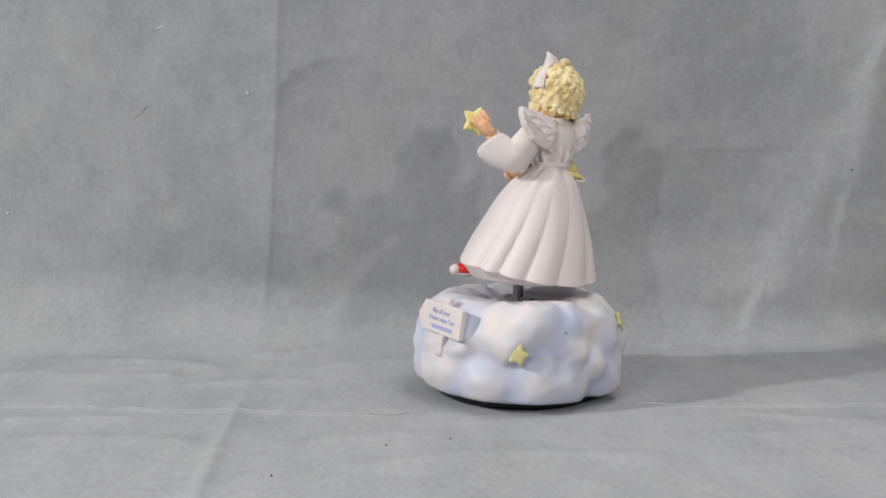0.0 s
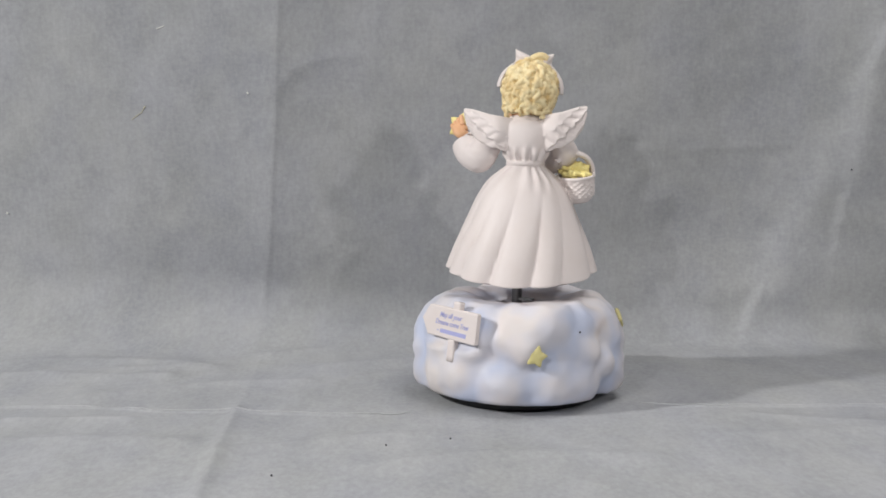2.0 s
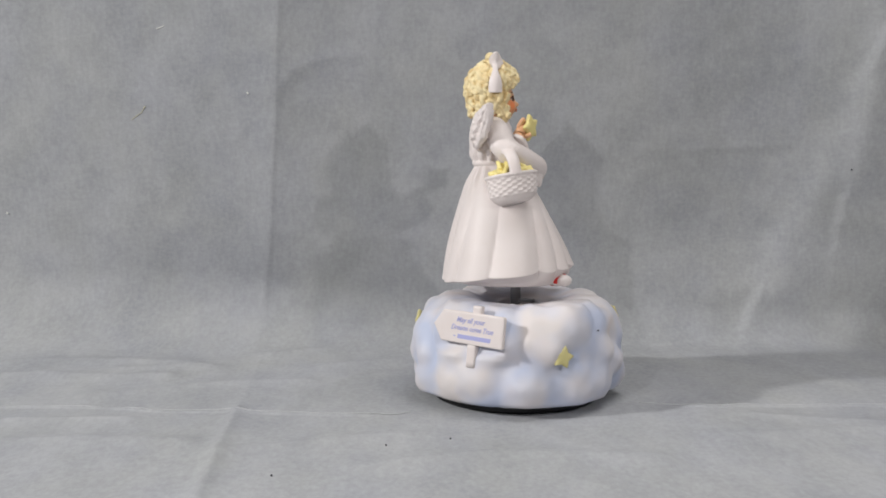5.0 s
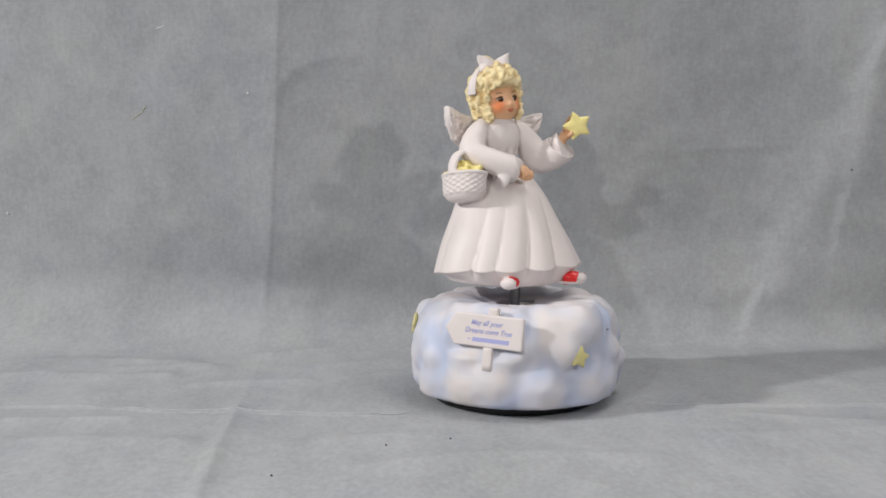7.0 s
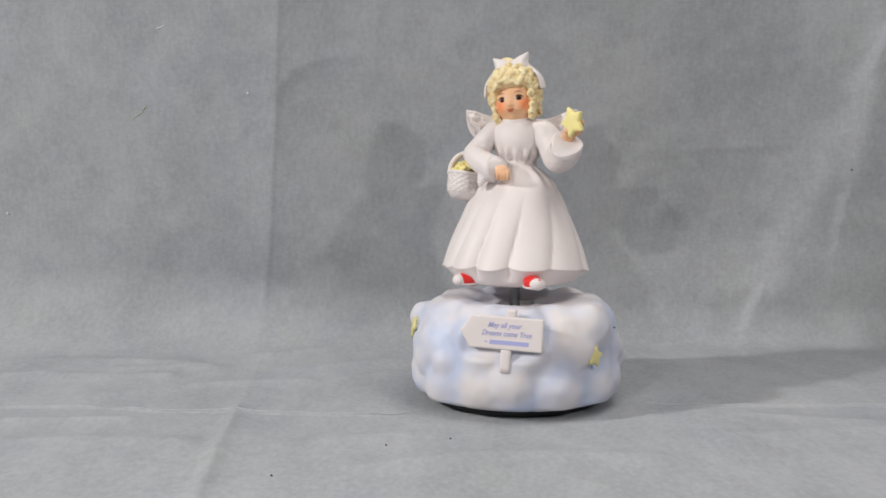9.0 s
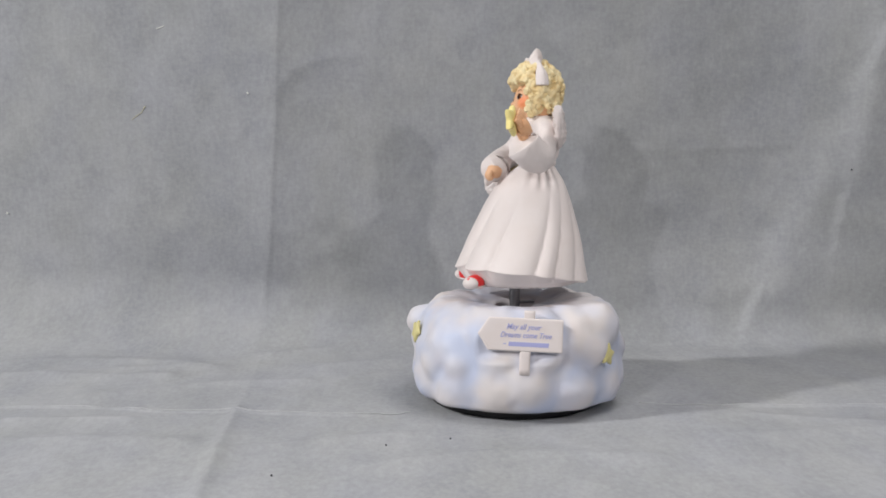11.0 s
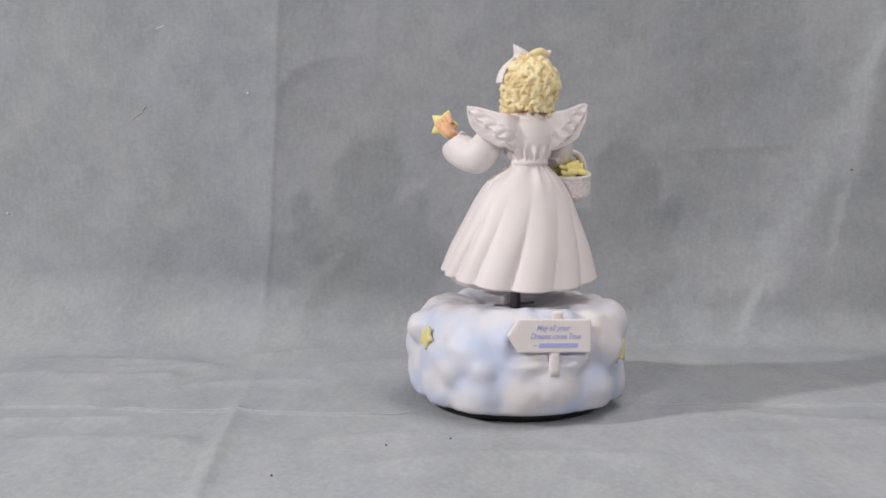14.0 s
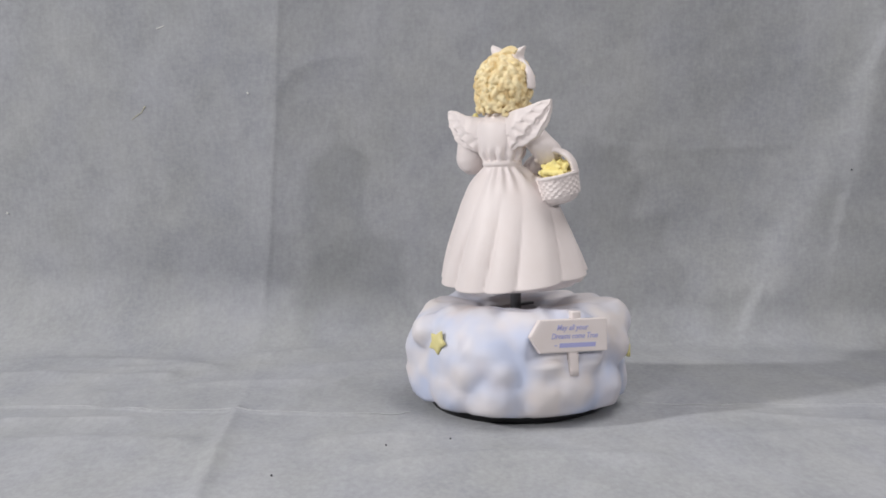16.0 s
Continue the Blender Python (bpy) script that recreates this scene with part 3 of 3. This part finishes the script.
    for k in range(count):
        z = 1 - 2 * (k + 0.5) / count
        a = k * 2.39996
        d = Vector((math.sqrt(1 - z * z) * math.cos(a), math.sqrt(1 - z * z) * math.sin(a), z))
        if z < -0.90 or in_face(d, 0.74, 0.34):
            continue
        lock(d, rnd.uniform(0.0065, 0.0095), rnd.uniform(0.0008, 0.0015), rnd.uniform(0.0013, 0.0018), rnd.uniform(0.3, 1.2))
    for k in range(46):
        z = 0.30 - 1.15 * (k + 0.5) / 46
        a = k * 2.39996 + 1.1
        d = Vector((math.sqrt(1 - z * z) * math.cos(a), math.sqrt(1 - z * z) * math.sin(a), z))
        if in_face(d, 0.78, 0.34):
            continue
        curl(on_hair(d) + d * 0.0002, d, rnd.uniform(0.0016, 0.0025), rnd.uniform(0.0011, 0.0014), rnd.uniform(3.5, 5.5))
    # ringlets beside the cheeks, down to the collar
    for sx in (-1, 1):
        for k in range(16):
            v = (k + 0.5) / 16
            n = Vector((sx * 0.8, -0.85 + 0.7 * ((k * 0.618) % 1), -0.1)).normalized()
            c = Vector((fc.x + sx * (0.0106 + 0.0014 * math.sin(math.pi * v)), 0.0072 + 0.0074 * ((k * 0.618) % 1), 0.1790 - 0.0205 * v))
            ball(bm, c - n * 0.0012, (0.0021, 0.0021, 0.0021), H, None, 12, 8)
            curl(c, n, rnd.uniform(0.0013, 0.0019), rnd.uniform(0.0009, 0.0012), rnd.uniform(4.0, 6.0))
    # fringe: two rows of short curls over the brow
    for row, (n_row, base, out) in enumerate(((6, 0.1838, -0.0012), (7, 0.1808, -0.0004))):
        for k in range(n_row):
            u = -1 + 2 * (k + 0.5) / n_row
            c = Vector((fc.x + 0.0106 * u, fc.y - 0.0120 * math.sqrt(1 - 0.55 * u * u) - out, base - 0.0026 * u * u + rnd.uniform(-0.0009, 0.0007)))
            n = Vector((0.75 * u, -1, 0.35)).normalized()
            ball(bm, c - n * 0.0012, (0.0022, 0.0020, 0.0020), H, None, 12, 8)
            curl(c, n, rnd.uniform(0.0015, 0.0021), rnd.uniform(0.0010, 0.0013), rnd.uniform(3.6, 6.0))
    # nape curls over the collar
    for k in range(13):
        a = radians(-86 + 172 * ((k * 0.618) % 1))
        n = Vector((math.sin(a), math.cos(a), -0.25)).normalized()
        c = Vector((hc.x + 0.0128 * math.sin(a), hc.y + 0.0010 + 0.0120 * math.cos(a), 0.1602 + 0.0050 * k / 13))
        curl(c, n, rnd.uniform(0.0015, 0.0021), rnd.uniform(0.0011, 0.0014), rnd.uniform(3.6, 6.0))

    # painted features
    for sx in (-1, 1):
        ex, zc = fc.x + sx * 0.0050, 0.1700
        yc = fc.y - fr.y * math.sqrt(1 - (0.0050 / fr.x) ** 2 - ((zc - fc.z) / fr.z) ** 2) + 0.0004
        turned = pose(0, 0, 0, 0, 0, 25 * sx)
        ball(bm, (ex, yc + 0.0001, zc), (0.0024, 0.0005, 0.0014), EW, turned, 20, 10)
        ball(bm, (ex + 0.0001, yc - 0.0001, zc), (0.0017, 0.0007, 0.0016), B, turned, 18, 10)
        ball(bm, (ex + 0.0001, yc - 0.0004, zc), (0.0011, 0.0006, 0.0011), E, turned, 14, 8)
        # pale dot that stands in for the glossy highlight on the iris
        ball(bm, (ex - 0.0005, yc - 0.0008, zc + 0.0005), (0.00022, 0.0002, 0.00022), EW, turned, 8, 6)
        tube(bm, [(ex - 0.0026, yc + 0.0003 - 0.0006 * sx, zc + 0.0005, 0.00018), (ex, yc - 0.0003, zc + 0.0017, 0.00034), (ex + 0.0026, yc + 0.0003 + 0.0006 * sx, zc + 0.0005, 0.00018)], E, 6, 4)
        tube(bm, [(ex - 0.0022, yc + 0.0005 - 0.0006 * sx, zc + 0.0034, 0.00010), (ex, yc + 0.0001, zc + 0.0040, 0.00018), (ex + 0.0022, yc + 0.0005 + 0.0006 * sx, zc + 0.0034, 0.00010)], B, 6, 4)
    ball(bm, (fc.x, fc.y - 0.0118, 0.1641), (0.0024, 0.0010, 0.00060), L, None, 14, 8)
    ball(bm, (fc.x, fc.y - 0.0117, 0.1632), (0.0015, 0.0010, 0.00050), L, None, 14, 8)

    # headband, wider and flared at its ends, and bow
    band = []
    for a in np.linspace(radians(-2), radians(182), 44):
        c = Vector((hc.x + 0.0168 * math.cos(a), hc.y - 0.0008, hc.z + 0.0166 * math.sin(a)))
        n = Vector((math.cos(a), 0, math.sin(a)))
        flare = smooth_step(0.72, 1.0, abs(math.cos(a)))
        wide = 0.0017 + 0.0022 * flare
        band.append([c + n * ((0.0012 + 0.0005 * flare) * math.cos(q) + 0.0004 * flare * math.cos(3 * q)) + Vector((0, wide * math.sin(q), 0)) for q in np.linspace(0, 2 * math.pi, 16, endpoint=False)])
    loft(bm, band, W)
    top = Vector((-0.0046, 0.0142, 0.1900))
    for sx in (-1, 1):
        span = 0.0110
        rows = []
        for u in np.linspace(0, 1, 14):
            c = top + Vector((sx * span * u, 0.0006 * u, 0.0002 + 0.0008 * u))
            tall = 0.0018 + 0.0036 * u ** 0.7
            thick = 0.0016 + 0.0024 * math.sin(math.pi * min(1, u * 0.92))
            notch = 0.0020 * smooth_step(0.7, 1, u)
            rows.append([c + Vector((-sx * notch * (1 - abs(math.sin(q))), thick * math.cos(q) + 0.0005 * math.sin(3 * q), tall * math.sin(q))) for q in np.linspace(0, 2 * math.pi, 24, endpoint=False)])
        loft(bm, rows, W)
    ball(bm, top + Vector((0, -0.0010, 0.0002)), (0.0020, 0.0024, 0.0024), W, None, 14, 10)
    # a lock that stands up behind the bow
    tube(bm, [(-0.0010, 0.0190, 0.1895, 0.0018), (-0.0050, 0.0182, 0.1925, 0.0025), (-0.0090, 0.0178, 0.1938, 0.0026), (-0.0125, 0.0178, 0.1925, 0.0019)], H, 12, 4, 0.8)

    bm.verts.ensure_lookup_table()
    bmesh.ops.rotate(bm, verts=bm.verts[body_count:], cent=(-0.0048, 0.0160, 0.1680), matrix=pose(0, 0, 0, 0, -7, HEAD_TURN).to_3x3())

    # wings: a cupped plate with rows of overlapping feathers on both faces
    for sx, tip in ((1, Vector((0.0306, 0.0155, 0.1652))), (-1, Vector((-0.0368, 0.0208, 0.1668)))):
        root = Vector((-0.0040 + sx * 0.0020, 0.0278, 0.1555))
        ax = tip - root
        out = Vector((ax.x, ax.y, 0)).normalized()
        up = Vector((0, 0, 1))
        nrm = out.cross(up).normalized()
        length = math.hypot(ax.x, ax.y)
        rows = []
        for step in np.linspace(0, 1, 64):
            u = 1 - (1 - step) ** 1.7
            zt = float(np.interp(u, (0, 0.25, 0.55, 0.85, 1), (0.1590, 0.1598, 0.1614, 0.1645, 0.1652))) + tip.z - 0.1662
            zb = float(np.interp(u, (0, 0.3, 0.5, 0.68, 0.82, 0.92, 0.97, 1), (0.1420, 0.1412, 0.1425, 0.1448, 0.1480, 0.1520, 0.1555, 0.1605)))
            zb -= 0.0015 * abs(math.sin(u * 14)) * (1 - 0.7 * u)
            c = root + out * (u * length) + Vector((0, 0.0016 * math.sin(math.pi * u) - 0.0065 * smooth_step(0.50, 0.0, u), 0))
            row = []
            for q in np.linspace(0, 2 * math.pi, 56, endpoint=False):
                v = 0.5 - 0.5 * math.cos(q)
                side = math.copysign(abs(math.sin(q)) ** 0.5, math.sin(q))
                # overlapping rows of feathers, each with a rounded, scalloped lip
                deep = 0.55 * v + 0.5 * u
                along = u - 0.8 * v
                layer = (deep + 0.05 * abs(math.sin(12 * along))) / 0.235
                lip = (layer - math.floor(layer)) ** 2.2
                outer = smooth_step(0.36, 0.55, deep)
                quill = abs(math.sin(12 * along + 1.57 * (math.floor(layer) % 2))) ** 0.5
                pillow = math.exp(-((u - 0.32) / 0.24) ** 2 - ((v - 0.42) / 0.32) ** 2)
                th = 0.0021 * (1 - 0.45 * deep) + 0.0024 * pillow + (0.0021 * lip + 0.0010 * (quill - 0.6)) * outer
                row.append(Vector((c.x, c.y, zt + (zb - zt) * v)) + nrm * (th * side))
            rows.append(row)
        loft(bm, rows, W)

    # her left arm, raised with a star
    tube(bm, [(0.0060, 0.0160, 0.1545, 0.0048), (0.0118, 0.0142, 0.1520, 0.0064), (0.0172, 0.0118, 0.1445, 0.0078), (0.0218, 0.0085, 0.1375, 0.0086), (0.0252, 0.0035, 0.1382, 0.0088), (0.0282, -0.0015, 0.1416, 0.0090), (0.0289, -0.0034, 0.1432, 0.0090), (0.0284, -0.0022, 0.1426, 0.0066), (0.0280, 0.0010, 0.1420, 0.0045)], W, 34, 6, 1.05, 0.020)
    star_at = pose(0.0339, -0.0114, 0.1556, 4, 0, -35)
    tube(bm, [(0.0285, -0.0005, 0.1430, 0.0038), (0.0300, -0.0042, 0.1490, 0.0036)] + [(*(star_at @ Vector(p)), r) for p, r in (((-0.0052, 0.0052, -0.0052), 0.0044), ((-0.0030, 0.0046, -0.0020), 0.0046), ((-0.0016, 0.0040, 0.0004), 0.0030))], S, 16, 5, 0.72)
    for k in range(4):
        u = (k - 1.5) * 0.0020
        pts = [(-0.0034 + u * 0.75, 0.0052, -0.0020 - u * 0.55), (-0.0008 + u * 0.95, 0.0044, 0.0012 - u * 0.75), (0.0006 + u * 1.05, 0.0030, 0.0028 - u * 0.85)]
        tube(bm, [(*(star_at @ Vector(p)), r) for p, r in zip(pts, (0.0016, 0.0015, 0.0012))], S, 9, 4)
    tube(bm, [(*(star_at @ Vector(p)), 0.0014) for p in ((-0.0056, 0.0040, -0.0060), (-0.0044, 0.0000, -0.0052), (-0.0028, -0.0022, -0.0040))], S, 9, 4)
    star_solid(bm, star_at.translation, star_at @ pose(0, 0, 0, 0, -20, 0), 0.0094, 0.0042, Y, 0.56)

    # her right arm, bent across the front, with a wide cuff
    tube(bm, [(-0.0140, 0.0160, 0.1560, 0.0048), (-0.0188, 0.0150, 0.1516, 0.0066), (-0.0242, 0.0128, 0.1442, 0.0075), (-0.0264, 0.0082, 0.1388, 0.0078), (-0.0222, 0.0010, 0.1355, 0.0074), (-0.0165, -0.0035, 0.1325, 0.0080), (-0.0125, -0.0055, 0.1308, 0.0086), (-0.0118, -0.0058, 0.1306, 0.0082), (-0.0125, -0.0052, 0.1308, 0.0050)], W, 28, 6, 0.9, 0.015)
    tube(bm, [(-0.0130, -0.0052, 0.1310, 0.0036), (-0.0085, -0.0075, 0.1300, 0.0042), (-0.0052, -0.0082, 0.1288, 0.0046), (-0.0030, -0.0080, 0.1272, 0.0030)], S, 14, 5, 0.8)
    for k in range(4):
        u = k * 0.0019
        tube(bm, [(-0.0080 + u, -0.0112, 0.1295, 0.0013), (-0.0076 + u, -0.0122, 0.1268, 0.0013), (-0.0078 + u * 0.95, -0.0108, 0.1242 + 0.0004 * abs(k - 1.5), 0.0011)], S, 8, 4)

    # the cuff hangs in a fold below the wrist
    tube(bm, [(-0.0150, -0.0046, 0.1330, 0.0066), (-0.0170, -0.0066, 0.1280, 0.0052), (-0.0186, -0.0084, 0.1232, 0.0030), (-0.0192, -0.0092, 0.1205, 0.0010)], W, 18, 5, 0.7, 0.05)

    # oval bowl-shaped basket of stars, its handle over the forearm
    bc = Vector((-0.0348, 0.0066, 0.1122))
    tip_up = Matrix.Rotation(radians(11), 3, Vector((-0.8, 0.6, 0)))
    far, near_side, rise = tip_up @ Vector((0.15, -0.99, 0)), tip_up @ Vector((0.99, 0.15, 0)), tip_up @ Vector((0, 0, 1))
    tall = 0.0152

    def basket_ring(grow, z, out=0.0, n=120, weave=None):
        ring = []
        for i in range(n):
            th = 2 * math.pi * i / n
            w = out + (weave(th) if weave else 0.0)
            ring.append(bc + far * ((0.0136 * grow + w) * math.cos(th)) + near_side * ((0.0098 * grow + w) * math.sin(th)) + rise * z)
        return ring

    rings = [basket_ring(0.45, 0.0), basket_ring(0.62, 0.0004)]
    for v in np.linspace(0.06, 1, 66):
        grow = float(np.interp(v, (0.06, 0.14, 0.24, 0.4, 1.0), (0.70, 0.82, 0.90, 0.95, 1.0)))
        u = (v - 0.24) / 0.76 * 8
        row = math.floor(u)
        band = abs(math.sin(math.pi * u)) if u > 0 else 0.0
        rings.append(basket_ring(grow, tall * v, 0.0, 120, lambda th: band ** 0.6 * (0.00055 + 0.00035 * math.tanh(3 * math.cos(15 * th + math.pi * (row % 2))))))
    rings += [basket_ring(0.90, tall + 0.0004), basket_ring(0.84, tall - 0.0016), basket_ring(0.3, tall - 0.0016)]
    loft(bm, rings, W)
    rim = basket_ring(1.0, tall - 0.0002, 0.0001, 24)
    tube(bm, [(*p, 0.0011) for p in rim + rim[:1]], W, 8, 3)
    rows = []
    for sd, z, r in smooth_path([(-0.0098, tall - 0.001, 0.0032), (-0.0092, tall + 0.0052, 0.0033), (-0.0060, tall + 0.0102, 0.0035), (-0.0005, tall + 0.0128, 0.0036), (0.0060, tall + 0.0126, 0.0036), (0.0105, tall + 0.0090, 0.0032)], 5):
        rows.append((sd, z, r))
    rings = []
    for k, (sd, z, r) in enumerate(rows):
        a, b = rows[max(0, k - 1)], rows[min(len(rows) - 1, k + 1)]
        along = Vector((0, b[0] - a[0], b[1] - a[1])).normalized()
        lift = near_side * (-along.z) + rise * along.y
        rings.append([bc + near_side * sd + rise * z + far * (r * math.cos(q)) + lift * (0.0017 * math.sin(q)) for q in np.linspace(0, 2 * math.pi, 14, endpoint=False)])
    loft(bm, rings, W)
    for k in range(15):
        a, r = k * 2.4, math.sqrt((k + 0.3) / 15)
        p = bc + far * (0.0100 * r * math.cos(a)) + near_side * (0.0062 * r * math.sin(a)) + rise * (tall + 0.0006 + 0.0052 * (1 - r * r))
        star_solid(bm, p, pose(0, 0, 0, rnd.uniform(55, 115), rnd.uniform(0, 70), rnd.uniform(0, 360)), 0.0052, 0.0028, Y, 0.58)

    # shoes under the hem: red uppers, white toes with a red spot
    for x, y, z, yaw in ((0.0158, -0.0272, 0.0696, 42), (-0.0222, -0.0205, 0.0692, -56)):
        t = pose(x, y, z, 0, 0, yaw)
        rows = []
        for u in np.linspace(0, 1, 12):
            w = 0.0039 + 0.0009 * math.sin(math.pi * u)
            hgt = 0.0044 - 0.0010 * u
            c = Vector((0, 0.0084 * (0.42 - u), 0))
            rows.append([t @ (c + Vector((w * math.cos(q), 0, hgt * math.sin(q)))) for q in np.linspace(0, 2 * math.pi, 18, endpoint=False)])
        loft(bm, rows, R)
        ball(bm, t @ Vector((0, -0.0058, -0.0004)), (0.0045, 0.0038, 0.0033), W, t, 18, 12)
        if x > 0:
            ball(bm, t @ Vector((0.0, -0.0074, 0.0014)), (0.0015, 0.0012, 0.0012), R, t, 12, 8)
        ball(bm, t @ Vector((0, 0.0, -0.0026)), (0.0046, 0.0075, 0.0012), W, t, 18, 8)
    for v in bm.verts:
        v.co += Vector((0.0012, -0.0017 * smooth_step(0.09, 0.13, v.co.z), 0))
    for skin in [cast(bm, W, 0.00042, 2), cast(bm, H, 0.00036, 2), cast(bm, Y, 0.00036, 2)]:
        bm.from_mesh(skin)
        bpy.data.meshes.remove(skin)
    ob = finish("angel_figurine", bm, mats, music_box)
    return tagged(ob, "white bisque angel figurine with blond curls, basket and star")


angel = build_angel()

backdrop = build_cloth()


def lint(points, radius, mat):
    """A thread or speck caught in the cloth."""
    bm = bmesh.new()
    laid = []
    for x, y, z in points:
        if y > 0.1:
            y = WALL_Y - cloth_lift(x, z - bend(x) * (1 - math.pi / 4)) - 0.6 * radius
        else:
            z = cloth_lift(x, y - WALL_Y + bend(x) * (1 - math.pi / 4)) + 0.6 * radius
        laid.append((x, y, z, radius))
    tube(bm, laid, 0, 6, 4)
    return part("lint", bm, mat, backdrop)


def worn_crease(points):
    """The sharp fold across the floor, rubbed pale along its edge."""
    bm = bmesh.new()
    rows = []
    for x, y in smooth_path(points, 10):
        y += 0.0006 * noise.noise(Vector((x * 40, 0.5, 0)))
        rub = 0.5 + 0.5 * noise.noise(Vector((x * 26, 4.2, 0)))
        rows.append((x, y, cloth_lift(x, y - WALL_Y + bend(x) * (1 - math.pi / 4)) + 0.00008, 0.00014 + 0.00016 * rub))
    tube(bm, rows, 0, 6, 1)
    return part("worn_crease", bm, WORN, backdrop, "pale rubbed edge of a sharp fold")


worn_crease([(-0.42, -0.0400), (-0.34, -0.0405), (-0.242, -0.0417), (-0.202, -0.0495), (-0.1555, -0.0517), (-0.082, -0.056), (-0.062, -0.053)])
worn_crease([(0.0633, -0.0417), (0.0969, -0.044), (0.1483, -0.0395), (0.24, -0.036), (0.36, -0.034)])

WY = WALL_Y - 0.0012
lint([(-0.2737, WY, 0.1671), (-0.2694, WY - 0.001, 0.1702), (-0.2660, WY, 0.1722), (-0.2637, WY - 0.001, 0.1762)], 0.00025, LINT_TAN)
lint([(-0.2642, WY - 0.001, 0.1752), (-0.2630, WY - 0.001, 0.1766)], 0.0005, LINT_TAN)
lint([(-0.1868, WY, 0.1862), (-0.1858, WY, 0.1854)], 0.0007, LINT_PALE)
lint([(-0.2515, WY, 0.2318), (-0.2485, WY, 0.2326), (-0.2455, WY, 0.2338)], 0.0003, LINT_PALE)
lint([(-0.3750, WY, 0.0980), (-0.3741, WY, 0.0972)], 0.0007, LINT_PALE)
lint([(0.2624, WY, 0.1306), (0.2632, WY, 0.1302)], 0.0005, LINT_DARK)
lint([(-0.0718, -0.1098, 0.001), (-0.0712, -0.1096, 0.0012)], 0.00045, LINT_DARK)
lint([(-0.0412, -0.0995, 0.001), (-0.0406, -0.0993, 0.0012)], 0.00045, LINT_DARK)
lint([(-0.1182, -0.1497, 0.001), (-0.1176, -0.1495, 0.0012)], 0.0005, LINT_DARK)


# ---- what moves: the base creeps round and forward, the angel turns the other way ----
def motions():
    base_rows, angel_rows = [], []
    lean_t, lean_a = (0, 1, 2, 3, 4, 6.5, 8.5, 11.5, 13, 16), (2.9, 2.0, 0.7, 0.0, -0.2, 0.2, 0.0, -0.4, -0.6, -1.7)
    for k in range(33):
        t = k * 0.5
        s = t / 16
        base = -47.1 + 72.5 * s + 3.6 * s * s
        turn = 233.5 - 28.13 * t
        lean = float(np.interp(t, lean_t, lean_a))
        tip = 0.5 * lean
        x, y = -0.0085 * s + 0.005 * s * s, -0.0263 * s
        under = pose(x - 0.055 * math.tan(radians(tip)), y, 0.0006, 0, tip, 0) @ pose(0, 0, 0, 0, 0, base)
        drift = float(np.interp(t, (0, 9, 11.5, 14.5, 16), (0, 0, -0.0008, -0.0012, 0.0004)))
        over = pose(x + drift, y, 0.0556, 0, lean, 0) @ pose(0, 0, -0.055, 0, 0, turn)
        base_rows.append((t, under))
        angel_rows.append((t, under.inverted() @ over))
    walk(music_box, base_rows)
    walk(angel, angel_rows)


motions()
